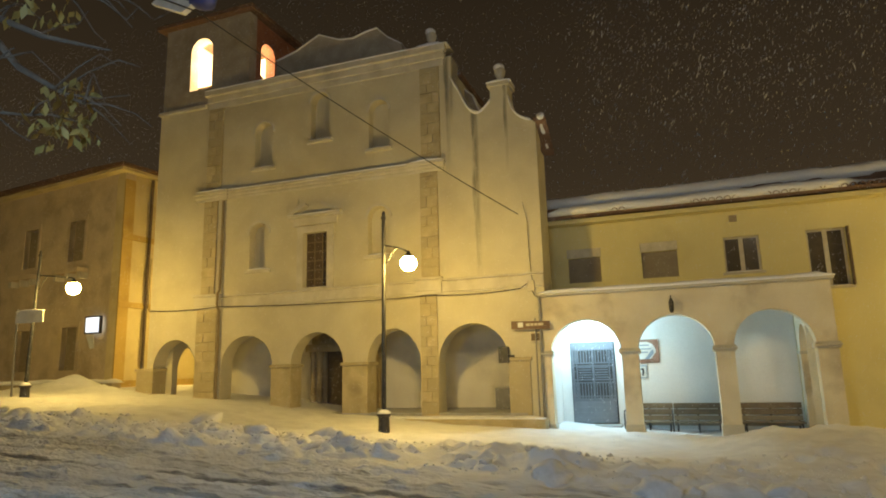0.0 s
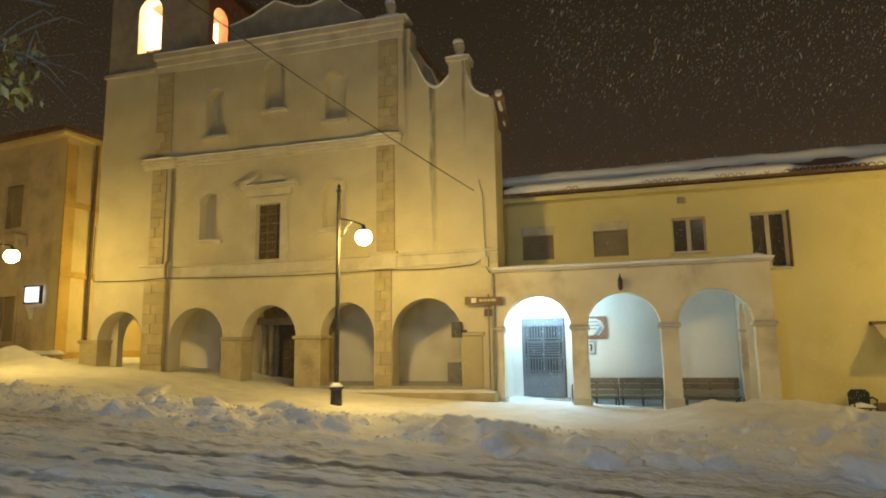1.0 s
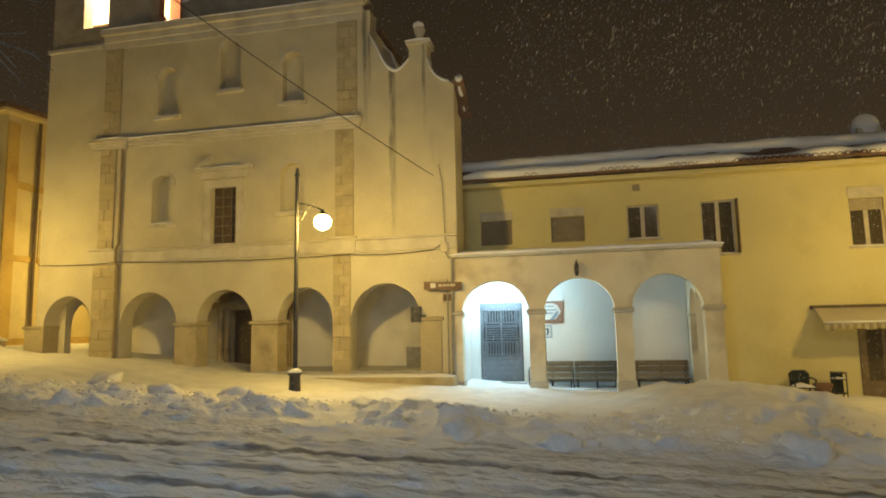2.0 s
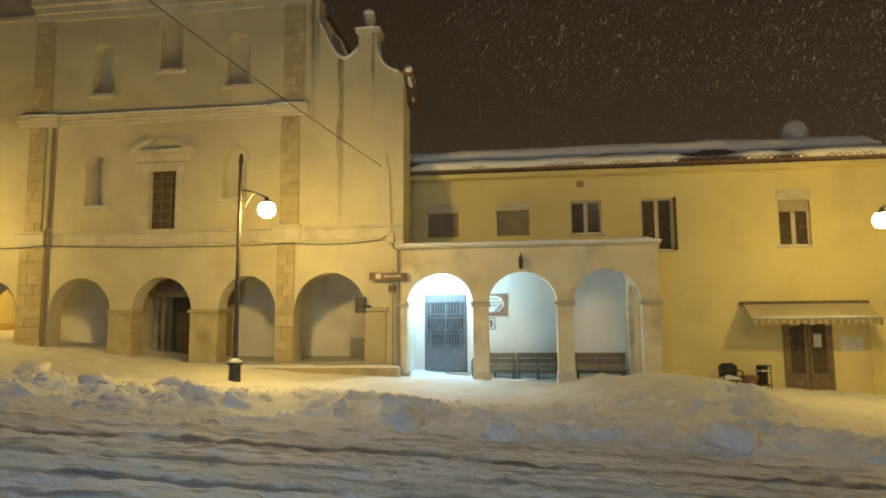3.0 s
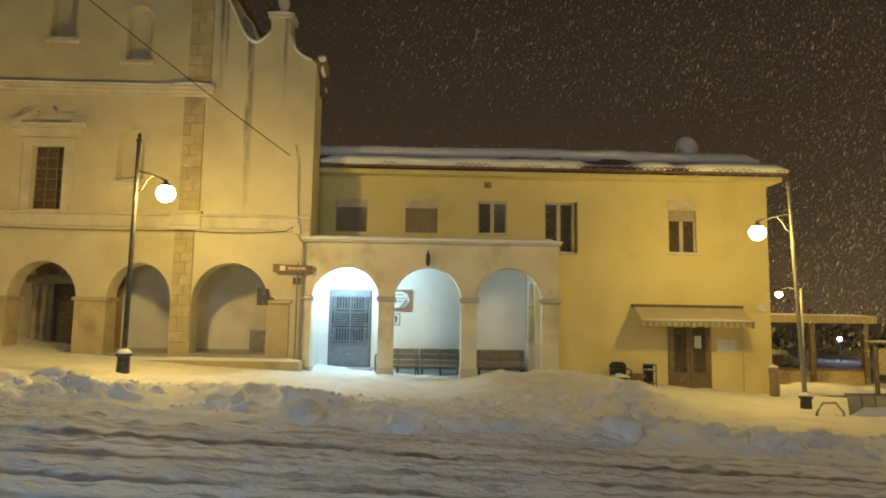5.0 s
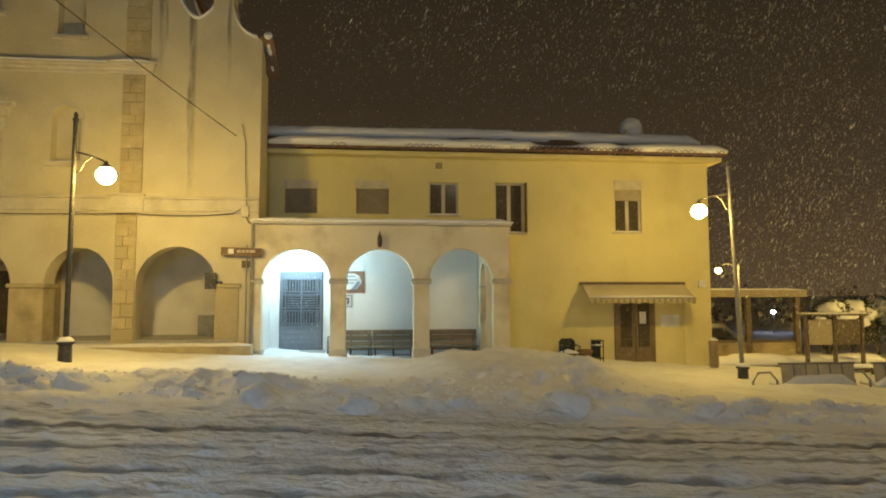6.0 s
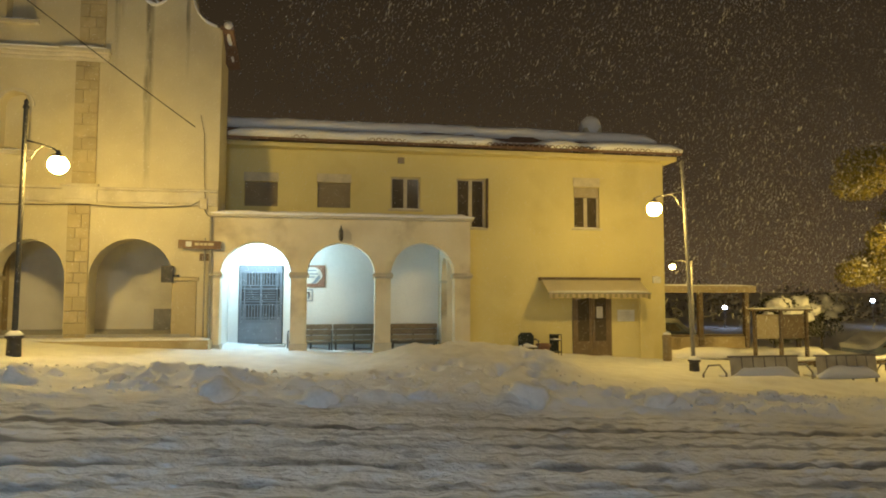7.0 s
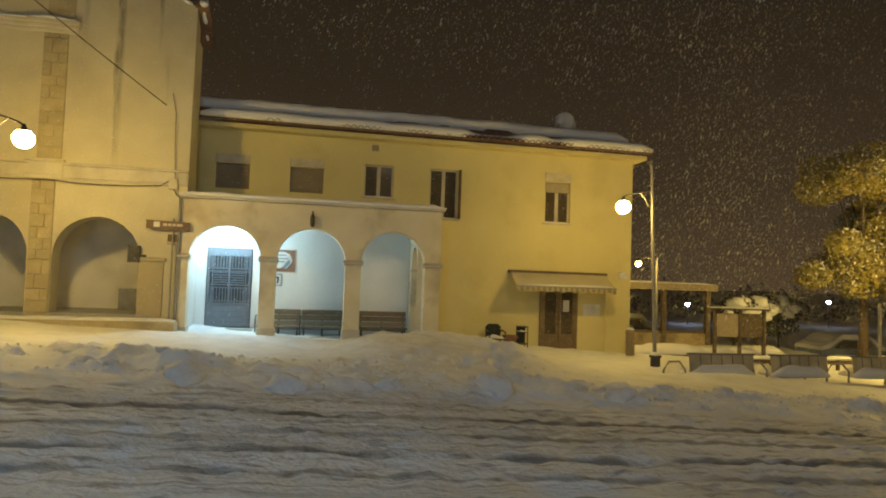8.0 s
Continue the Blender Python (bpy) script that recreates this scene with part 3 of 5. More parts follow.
# piers of the arcade, faced with stone to the springing
for x0, x1 in ((-16.95, -16.25), (-11.68, -10.97), (-9.22, -8.4), (-4.22, -3.62)):
    pier = part("pier", boxed(x0, x1, CY - 0.035, CY + 0.58, -0.4, 1.80, 0.02), STONE, church, "stone pier of the arcade")
    part("impost", boxed(x0 - 0.05, x1 + 0.05, CY - 0.08, CY + 0.62, 1.80, 1.90, 0.02), STONE, pier)
rock = thing("stone_block", "rough dark stone block capped with snow", "stone", (-15.95, CY + 0.3, 0.46))
bm = boxed(-16.22, -15.72, CY + 0.08, CY + 0.5, 0.40, 0.86, 0.06)
part("block", bm, DARKSTONE, rock)
snow_strip(-16.18, -15.76, CY + 0.10, CY + 0.48, 0.85, 0.09, rock, 14)
# window in the middle with its broken pediment
win = part("window_frame", pierced(-10.82, -9.54, CY - 0.05, CY + 0.1, 4.1, 6.12, [(-10.6, -9.76, 4.2, 5.9, 5.9)]), MOULD, church, "pale moulded window surround")
part("pane", boxed(-10.62, -9.74, CY + 0.22, CY + 0.25, 4.18, 5.92), SHUTTER, win)
for k in range(1, 3):
    part("glazing_bar", boxed(-10.62 + 0.293 * k - 0.015, -10.62 + 0.293 * k + 0.015, CY + 0.19, CY + 0.22, 4.18, 5.92), PIPE, win)
for k in range(1, 6):
    part("glazing_bar", boxed(-10.62, -9.74, CY + 0.185, CY + 0.215, 4.18 + 0.29 * k - 0.012, 4.18 + 0.29 * k + 0.012), PIPE, win)
bm = bmesh.new()
box(bm, -11.1, -9.25, CY - 0.2, CY + 0.02, 6.38, 6.47, 0.01)
box(bm, -10.95, -9.4, CY - 0.08, CY + 0.02, 6.15, 6.38, 0.01)
ped = part("pediment", bm, MOULD, church)
for sx in (-1, 1):
    c = -10.18
    o = [(c + sx * 0.92, 6.47), (c + sx * 0.92, 6.54), (c + sx * 0.3, 6.85), (c + sx * 0.24, 6.76), (c + sx * 0.70, 6.52), (c + sx * 0.60, 6.47)]
    part("raking_moulding", prism(o if sx < 0 else list(reversed(o)), CY - 0.2, CY + 0.02), MOULD, ped)
snow_strip(-11.1, -9.25, CY - 0.2, CY, 6.47, 0.04, ped, 9)
# sills and hoods of the blind niches
for xl, xr, zb, zt in ((-12.62, -11.9, 4.9, 6.41), (-8.38, -7.66, 5.02, 6.5), (-12.52, -11.82, 8.28, 9.82), (-10.4, -9.72, 8.92, 10.5), (-8.33, -7.66, 8.34, 9.88)):
    sill = part("niche_sill", boxed(xl - 0.12, xr + 0.12, CY - 0.09, CY + 0.2, zb - 0.12, zb - 0.01, 0.015), MOULD, church)
    snow_strip(xl - 0.02, xr + 0.02, CY - 0.06, CY + 0.28, zb, 0.05, sill, 11)
    bm = bmesh.new()
    c, r = (xl + xr) / 2, (xr - xl) / 2
    arc = [(c - r * math.cos(a) * q, zt - r * 0.98 + r * math.sin(a) * q) for q, angles in ((1.0, range(13)), (1.22, range(12, -1, -1))) for a in [math.pi * k / 12 for k in angles]]
    part("niche_hood", prism(arc, CY - 0.04, CY + 0.02), MOULD, church)
# portal
portal = part("portal", pierced(-11.55, -9.05, 19.1, 19.3, 0.3, 3.05, [(-11.0, -9.6, 0.46, 2.5, 2.5)]), DARKSTONE, church, "carved dark stone portal")
part("door_leaf", boxed(-11.0, -10.31, 19.2, 19.26, 0.46, 2.5, 0.01), WOOD, portal)
part("door_leaf", boxed(-10.29, -9.6, 19.2, 19.26, 0.46, 2.5, 0.01), WOOD, portal)
for x in (-11.42, -11.16, -9.44, -9.18):
    part("column", lathe(bmesh.new(), [(0.13, 0), (0.13, 0.12), (0.09, 0.18), (0.085, 1.6), (0.12, 1.7), (0.14, 1.85)], (x, 19.0, 0.46), 12), DARKSTONE, portal)
part("lintel", boxed(-11.65, -8.95, 18.84, 19.12, 2.3, 2.55, 0.02), DARKSTONE, portal)
# belfry
part("tower_wall", pierced(-16.5, -12.9, CY + 0.02, CY + 0.42, 10.9, 14.1, [(-15.37, -14.44, 11.5, 12.95, 13.45)]), TOWER, church, "rough stone bell tower")
part("tower_side", turned(pierced(0, 2.6, 0, 0.4, 10.9, 14.0, [(0.28, 1.1, 11.7, 12.9, 13.3)]), Matrix.Translation((-12.9, CY + 0.42, 0)) @ Matrix.Rotation(math.pi / 2, 4, "Z")), BRICK, church, "red brick belfry side")
part("tower_back", boxed(-16.5, -12.9, 20.02, 20.4, 10.9, 14.0), PLASTER_PORCH, church)
part("tower_left", boxed(-16.5, -16.1, CY + 0.42, 20.02, 10.9, 14.0), PLASTER_PORCH, church)
part("tower_floor", boxed(-16.5, -12.9, CY + 0.3, 20.4, 10.75, 10.9), TOWER, church)
bm = bmesh.new()
pts = [(-16.75, CY - 0.25, 14.0), (-12.65, CY - 0.25, 14.05), (-12.65, 20.6, 14.05), (-16.75, 20.6, 14.0)]
vb = [bm.verts.new(p) for p in pts]
vt = [bm.verts.new((p[0], p[1], p[2] + 0.14)) for p in pts]
peak = bm.verts.new((-14.7, 18.7, 15.0))
bm.faces.new(list(reversed(vb)))
for k in range(4):
    bm.faces.new((vb[k], vb[(k + 1) % 4], vt[(k + 1) % 4], vt[k]))
    bm.faces.new((vt[k], vt[(k + 1) % 4], peak))
part("tower_roof", bm, TILE, church)
part("bell", lathe(bmesh.new(), [(0.34, 0), (0.30, 0.08), (0.22, 0.3), (0.2, 0.5), (0.1, 0.62), (0.03, 0.7)], (-14.55, 18.3, 11.45), 18), TERRA, church, "bronze bell in the lit belfry")
part("bell_post", boxed(-14.62, -14.5, 18.24, 18.36, 10.9, 11.5), WOOD, church)
part("bell_beam", boxed(-16.1, -13.3, 18.22, 18.38, 12.1, 12.28), WOOD, church)
# nave roof
ro = [(-5.5, 10.5), (-5.5, 10.65), (-9.9, 11.1), (-13, 10.95), (-16.4, 10.95), (-16.4, 10.8)]
part("roof", prism(ro, CY + 0.62, 30.3), TILE, church)
bm = bmesh.new()
a = [bm.verts.new(p) for p in ((-3.2, CY - 0.03, 8.42), (-2.86, CY - 0.03, 8.42), (-2.84, 18.08, 7.72), (-3.2, 18.08, 7.72))]
b = [bm.verts.new(v.co + Vector((0, 0, 0.09))) for v in a]
bm.faces.new(list(reversed(a)))
bm.faces.new(b)
for k in range(4):
    bm.faces.new((a[k], a[(k + 1) % 4], b[(k + 1) % 4], b[k]))
coping = part("coping", bm, TILE, church, "sloping tiled coping of the wing")
part("snow", tube(bmesh.new(), [(-3.0 + 0.02 * math.sin(k * 2.1), CY - 0.06 + k * 0.14, 8.55 - k * 0.086 + 0.02 * math.sin(k * 1.7)) for k in range(9)], 0.11, 10, 0.10), SNOW, coping, "snow along the coping", smooth=True)


def snow_ribbon(pts, y0, y1, h, parent):
    """Snow lying along a swept wall top of (x, z) points."""
    bm = bmesh.new()
    rows = []
    for k, (x, z) in enumerate(pts):
        hh = h * (0.7 + 0.5 * noise.noise(Vector((x * 2.1, z, 3.0))))
        rows.append([bm.verts.new(p) for p in ((x, y0 - 0.03, z - 0.01), (x, y0 - 0.04, z + hh * 0.6), (x, y0 + 0.08, z + hh), (x, y1, z + hh), (x, y1 + 0.02, z - 0.01))])
    for p, q in zip(rows, rows[1:]):
        for k in range(5):
            bm.faces.new((p[k], q[k], q[(k + 1) % 5], p[(k + 1) % 5]))
    bm.faces.new(rows[0])
    bm.faces.new(list(reversed(rows[-1])))
    bmesh.ops.recalc_face_normals(bm, faces=bm.faces)
    part("snow", bm, SNOW, parent, "fresh white snow", smooth=True)


snow_ribbon(swoop[3:11], CY, CY + 0.6, 0.14, church)
snow_ribbon(swoop[13:], CY, CY + 0.6, 0.15, church)
snow_ribbon([(-4.72, 9.2), (-4.95, 9.35), (-5.2, 9.65), (-5.35, 10.1), (-5.6, 10.35), (-6.0, 10.4)], 18.3, 18.7, 0.10, church)
snow_ribbon(crest[2:], CY + 0.2, CY + 0.6, 0.07, church)
# low stone step along the porch
step = part("step", boxed(-9.4, -3.2, CY - 0.55, CY - 0.06, -0.4, 0.33, 0.03), STONE, church, "worn stone step")
snow_strip(-9.4, -3.25, CY - 0.5, CY - 0.08, 0.33, 0.06, step, 13)

# ---- house with its portico ----
HY = 18.7
PY = 16.95
house = thing("house", "two-storey ochre house with a three-arched portico and snowy roof", "house", (3.5, 20.5, 0.0))
WINDOWS = [(-2.74, -1.81, 3.98, 4.70), (-0.68, 0.27, 3.98, 4.72), (1.46, 2.34, 3.98, 4.95), (3.45, 4.33, 3.46, 4.96), (7.17, 8.01, 3.51, 4.80)]
front = part("front_wall", pierced(-4.1, 10.17, HY, HY + 0.4, -1.2, 5.7, [(a, b, c, d, d) for a, b, c, d in WINDOWS if a > -9] + []), YELLOW, house)
part("right_wall", boxed(9.77, 10.17, HY + 0.4, 25.0, -1.2, 5.72), YELLOW, house)
part("back_wall", boxed(-3.1, 10.17, 25.0, 25.4, -1.2, 5.72), YELLOW, house)


def house_window(k, a, b, z0, z1):
    w = part("window", pierced(a - 0.0, b + 0.0, HY + 0.10, HY + 0.16, z0, z1, [(a + 0.05, (a + b) / 2 - 0.055, z0 + 0.05, z1 - 0.05, z1 - 0.05), ((a + b) / 2 + 0.055, b - 0.05, z0 + 0.05, z1 - 0.05, z1 - 0.05)]), FRAMEW, house)
    m = (a + b) / 2
    for p, q in ((a + 0.05, m - 0.055), (m + 0.055, b - 0.05)):
        part("pane", boxed(p, q, HY + 0.125, HY + 0.135, z0 + 0.05, z1 - 0.05), GLASS, w)
    part("sill", boxed(a - 0.08, b + 0.08, HY - 0.07, HY + 0.1, z0 - 0.06, z0 - 0.005, 0.01), FRAMEW, w)
    snow_strip(a - 0.05, b + 0.05, HY - 0.06, HY + 0.08, z0 - 0.005, 0.03, w, 20 + k)
    return w


for k in (2, 3, 4):
    a, b, z0, z1 = WINDOWS[k]
    w = house_window(k, a, b, z0, z1)
    if k == 4:
        part("roller_box", boxed(a, b, HY + 0.02, HY + 0.2, z1 + 0.004, z1 + 0.02, 0.004), BEIGE, w)
        part("lintel_panel", boxed(a - 0.02, b + 0.02, HY - 0.025, HY + 0.02, z1 + 0.02, z1 + 0.3, 0.01), FRAMEW, w, "pale lintel panel")
        part("shutter_box", boxed(a + 0.02, b - 0.02, HY + 0.03, HY + 0.1, z1 - 0.32, z1 - 0.01, 0.01), BEIGE, w)
    if k == 3:
        part("open_shutter", boxed(b + 0.02, b + 0.07, HY - 0.16, HY - 0.01, z0, z1, 0.006), SHUTTER, w)
for k in (0, 1):
    a, b, z0, z1 = WINDOWS[k]
    w = part("window", boxed(a, b, HY + 0.12, HY + 0.16, z0, z1), BLIND, house, "window closed by a roller blind")
    part("lintel_panel", boxed(a - 0.02, b + 0.02, HY - 0.02, HY + 0.05, z1 + 0.004, z1 + 0.26, 0.01), FRAMEW, w)
    for j in range(9):
        part("blind_slat", boxed(a + 0.01, b - 0.01, HY + 0.095, HY + 0.118, z0 + j * 0.08, z0 + j * 0.08 + 0.073, 0.006), BLIND, w)
part("wall_vent", boxed(1.66, 1.86, HY - 0.03, HY + 0.01, 5.36, 5.54, 0.01), BLIND, house)
# roof: boarded eaves, tiles, two belts of snow
SLOPE = 0.265


def roof_z(y):
    return 5.86 + (y - 18.15) * SLOPE


part("eaves_board", prism([(-4.1, 5.66), (10.45, 5.66), (10.45, 5.79), (-4.1, 5.79)], 18.32, HY + 0.5), YELLOW, house, "ochre boarded eaves")
bm = bmesh.new()
for x0, x1, y0, y1, ins in ((-4.1, 10.52, 18.12, 22.4, 0.0),):
    a = [bm.verts.new(p) for p in ((x0, y0, roof_z(y0) - 0.06), (x1, y0, roof_z(y0) - 0.06), (x1 - 2.4, y1, roof_z(y1) - 0.06), (x0, y1, roof_z(y1) - 0.06))]
    b = [bm.verts.new(v.co + Vector((0, 0, 0.1))) for v in a]
    bm.faces.new(list(reversed(a)))
    bm.faces.new(b)
    for k in range(4):
        bm.faces.new((a[k], a[(k + 1) % 4], b[(k + 1) % 4], b[k]))
roof = part("roof", bm, TILE, house, "dark clay tile roof")
part("rear_roof", prism([(-3.1, 5.8), (10.4, 5.8), (8.1, 6.95), (-3.1, 6.95)], 22.38, 25.6), TILE, house)
# curved tile ends along the eaves
tile_me = bpy.data.meshes.new("roof_tile")
tb = bmesh.new()
ring = [[tb.verts.new((0.085 * math.cos(math.pi * k / 6), y, 0.085 * math.sin(math.pi * k / 6))) for k in range(7)] for y in (0, 0.42)]
inner = [[tb.verts.new((0.066 * math.cos(math.pi * k / 6), y, 0.066 * math.sin(math.pi * k / 6))) for k in range(7)] for y in (0, 0.42)]
for k in range(6):
    tb.faces.new((ring[0][k], ring[0][k + 1], ring[1][k + 1], ring[1][k]))
    tb.faces.new((inner[0][k + 1], inner[0][k], inner[1][k], inner[1][k + 1]))
    tb.faces.new((ring[0][k + 1], ring[0][k], inner[0][k], inner[0][k + 1]))
tb.to_mesh(tile_me)
tb.free()
tile_me.materials.append(TILE)
for k in range(70):
    place_mesh("tile", tile_me, roof, at=Matrix.Translation((-3.0 + k * 0.193, 18.05, roof_z(18.05) + 0.03)) @ Matrix.Rotation(math.atan(SLOPE), 4, "X"))


def roof_snow(x0, x1, y0, y1, h, seed, rough, lift, bare=0.0):
    bm = bmesh.new()
    n = int((x1 - x0) / 0.12)
    rows = []
    for k in range(n + 1):
        x = x0 + (x1 - x0) * k / n
        w = float(fbm(np.array(x * 0.9), np.array(seed * 1.7), seed)) - 0.5
        w2 = float(fbm(np.array(x * 3.1), np.array(seed * 2.7), seed + 4)) - 0.5
        slide = bare * math.exp(-(((x - 5.3) / 0.8) ** 4)) + 0.5 * bare * math.exp(-(((x - 7.3) / 0.35) ** 2))
        f = y0 + rough * (w + 0.4 * w2) + 0.30 * slide
        e = (0.35 + 0.65 * min(1, k / 3, (n - k) / 3)) * (1 - 0.75 * slide)
        hh = h * e * (1 + 0.5 * w + 0.25 * w2)
        back = y1
        rows.append([bm.verts.new((x, y, roof_z(y) + lift + z)) for y, z in ((f + 0.05, -0.06), (f, hh * 0.35), (f + 0.03, hh * 0.8), (f + 0.14, hh), (back - 0.1, hh), (back, 0.0))])
    for p, q in zip(rows, rows[1:]):
        for k in range(5):
            bm.faces.new((p[k], q[k], q[k + 1], p[k + 1]))
        bm.faces.new((p[5], q[5], q[0], p[0]))
    bm.faces.new(rows[0])
    bm.faces.new(list(reversed(rows[-1])))
    bmesh.ops.recalc_face_normals(bm, faces=bm.faces)
    return part("snow", bm, SNOW, roof, "thick belt of fresh snow", smooth=True)


roof_snow(-3.12, 10.5, 18.0, 18.64, 0.19, 51, 0.16, 0.085, 1.0)
bm = bmesh.new()
a = [bm.verts.new(p) for p in ((-4.1, 18.68, roof_z(18.68) + 0.045), (10.1, 18.68, roof_z(18.68) + 0.045), (8.0, 22.3, roof_z(22.3) + 0.045), (-4.1, 22.3, roof_z(22.3) + 0.045))]
b = [bm.verts.new(v.co + Vector((0, 0, 0.27))) for v in a]
bm.faces.new(list(reversed(a)))
bm.faces.new(b)
for k in range(4):
    bm.faces.new((a[k], a[(k + 1) % 4], b[(k + 1) % 4], b[k]))
part("upper_roof", bm, TILE, house, "raised upper course of dark tiles")
roof_snow(-4.0, 9.95, 18.63, 22.2, 0.27, 52, 0.14, 0.30)
# portico
part("portico_front", pierced(-3.25, 3.5, PY, PY + 0.36, -0.7, 3.46, [(-3.05, -1.28, -0.12, 1.96, 2.80), (-0.88, 0.91, -0.12, 1.96, 2.82), (1.33, 3.07, -0.12, 1.96, 2.85)]), PORTICO, house, "stained plaster arcade")
part("portico_end", turned(pierced(0, 1.37, 0, 0.58, -0.7, 3.46, [(0.02, 0.98, -0.12, 1.86, 2.5)]), Matrix.Translation((3.5, PY + 0.36, 0)) @ Matrix.Rotation(math.pi / 2, 4, "Z")), PORTICO, house)
part("portico_back", pierced(-3.12, 2.9, HY - 0.05, HY - 0.003, -0.4, 3.2, [(-2.83, -1.60, 0.04, 2.28, 2.28)]), WHITE, house, "white painted portico wall")
part("portico_left", boxed(-3.148, -3.10, PY + 0.37, HY - 0.06, -0.4, 3.2), WHITE, house)
part("portico_ceiling", boxed(-3.14, 2.915, PY + 0.37, HY - 0.06, 3.14, 3.3), WHITE, house)
part("portico_floor", boxed(-3.2, 3.5, PY + 0.02, HY, -0.5, -0.1), FLOORSTONE, house)
part("doorstep", boxed(-2.9, -1.5, HY - 0.5, HY - 0.05, -0.1, 0.04, 0.02), FLOORSTONE, house)
for a, b in ((-1.28, -0.88), (0.91, 1.33), (3.07, 3.5), (-3.25, -3.05)):
    cap = part("column_cap", moulding(a - 0.01, b + 0.01, PY, 1.88, ((0, 0.05, 0.05), (0.05, 0.12, 0.09), (0.12, 0.16, 0.06))), MOULD, house)
    part("column_cap", boxed(a - 0.05, b + 0.05, PY + 0.022, PY + 0.4, 1.89, 2.02, 0.02), MOULD, house)
    part("column_foot", boxed(a - 0.03, b + 0.03, PY - 0.03, PY + 0.39, -0.5, 0.18, 0.015), MOULD, house)
part("impost", boxed(2.89, 3.44, 18.26, 18.63, 1.78, 1.86, 0.012), MOULD, house)
slab = part("portico_roof", boxed(-3.3, 3.56, PY - 0.17, HY - 0.004, 3.46, 3.54, 0.012), MOULD, house, "thin projecting portico roof slab")
snow_strip(-3.3, 3.58, PY - 0.19, HY - 0.02, 3.53, 0.13, slab, 61)
# gate in the portico
gate = part("gate", pierced(-2.80, -1.63, HY - 0.10, HY - 0.052, 0.06, 2.26, [(-2.74, -1.69, 0.70, 2.08, 2.08)]), GATE, house, "grey iron gate with upright bars")
for k in range(4):
    part("kick_plank", boxed(-2.74, -1.69, HY - 0.116, HY - 0.098, 0.08 + k * 0.142, 0.08 + k * 0.142 + 0.134, 0.006), GATE, gate)
for z0, z1 in ((0.70, 1.16), (1.68, 2.08)):
    for k in range(13):
        x = -2.70 + k * 0.0805
        part("gate_upright", boxed(x - 0.013, x + 0.013, HY - 0.10, HY - 0.072, z0, z1), GATE, gate)
for x0, x1 in ((-2.62, -2.27), (-2.16, -1.81)):
    for k in range(5):
        part("gate_louvre", boxed(x0, x1, HY - 0.104, HY - 0.078, 1.29 + k * 0.068, 1.29 + k * 0.068 + 0.03), GATE, gate)
for x in (-2.66, -2.225, -2.195, -1.77):
    part("gate_stile", boxed(x - 0.014, x + 0.014, HY - 0.112, HY - 0.074, 0.70, 2.08), GATE, gate)
for z in (0.72, 0.79, 1.16, 1.24, 1.62, 1.70, 2.06):
    part("gate_rail", boxed(-2.74, -1.69, HY - 0.122, HY - 0.098, z - 0.017, z + 0.017), GATE, gate)
# thin dark sheet set before the wall as the shade behind the bars
part("gate_back", boxed(-2.83, -1.60, HY - 0.03, HY - 0.006, 0.05, 2.27), IRON, gate, "dark sheet in place of the unlit space behind the gate")
# lamp over the second arch
lantern = thing("wall_lantern", "small dark unlit wall lantern on the portico", "lantern", (0.0, PY - 0.02, 3.05))
part("lantern_bracket", tube(bmesh.new(), [(0, PY, 3.28), (0, PY - 0.06, 3.28), (0, PY - 0.1, 3.2)], 0.015), IRON, lantern)
part("lantern_body", lathe(bmesh.new(), [(0.03, 0), (0.055, 0.06), (0.06, 0.26), (0.03, 0.34), (0.012, 0.38)], (0, PY - 0.1, 2.86), 8), IRON, lantern)
ceil = thing("porch_lamp", "small round white porch ceiling lamp", "lamp", (-2.35, 17.95, 3.14))
part("lamp_base", lathe(bmesh.new(), [(0.12, 0), (0.12, 0.04), (0.1, 0.05)], (-2.35, 17.95, 3.09), 16), WHITESIGN, ceil)
part("lamp_globe", lathe(bmesh.new(), [(0.02, 0), (0.08, 0.02), (0.1, 0.06), (0.1, 0.08)], (-2.35, 17.95, 3.01), 16), BULBW, ceil)


# benches in the portico
def porch_bench(x0, x1):
    b = thing("wooden_bench", "brown slatted wooden bench against the portico wall", "bench", ((x0 + x1) / 2, 18.3, -0.1), "portico benches")
    for z0, z1, m in ((0.03, 0.15, BLIND), (0.165, 0.285, BLIND), (0.31, 0.45, BENCHWOOD), (0.465, 0.605, BENCHWOOD)):
        part("back_slat", boxed(x0, x1, 18.42, 18.46, z0, z1, 0.008), m, b)
    for y in (18.05, 18.19, 18.33):
        part("seat_slat", boxed(x0, x1, y - 0.055, y + 0.055, 0.12, 0.155, 0.008), BENCHWOOD, b)
    for x in (x0 + 0.08, (x0 + x1) / 2, x1 - 0.08):
        part("bench_frame", prism([(x - 0.025, -0.1), (x + 0.025, -0.1), (x + 0.025, 0.6), (x - 0.025, 0.6)], 18.462, 18.50), IRON, b)
        part("leg", boxed(x - 0.02, x + 0.02, 18.02, 18.06, -0.1, 0.12), IRON, b)
        part("seat_bracket", boxed(x - 0.02, x + 0.02, 18.02, 18.47, 0.085, 0.119), IRON, b)
    part("armrest", tube(bmesh.new(), [(x0 - 0.03, 18.46, 0.42), (x0 - 0.03, 18.1, 0.42), (x0 - 0.03, 18.02, 0.36), (x0 - 0.03, 18.02, -0.1)], 0.02), IRON, b)


porch_bench(-1.38, -0.2)
porch_bench(-0.18, 1.0)
porch_bench(1.42, 2.82)
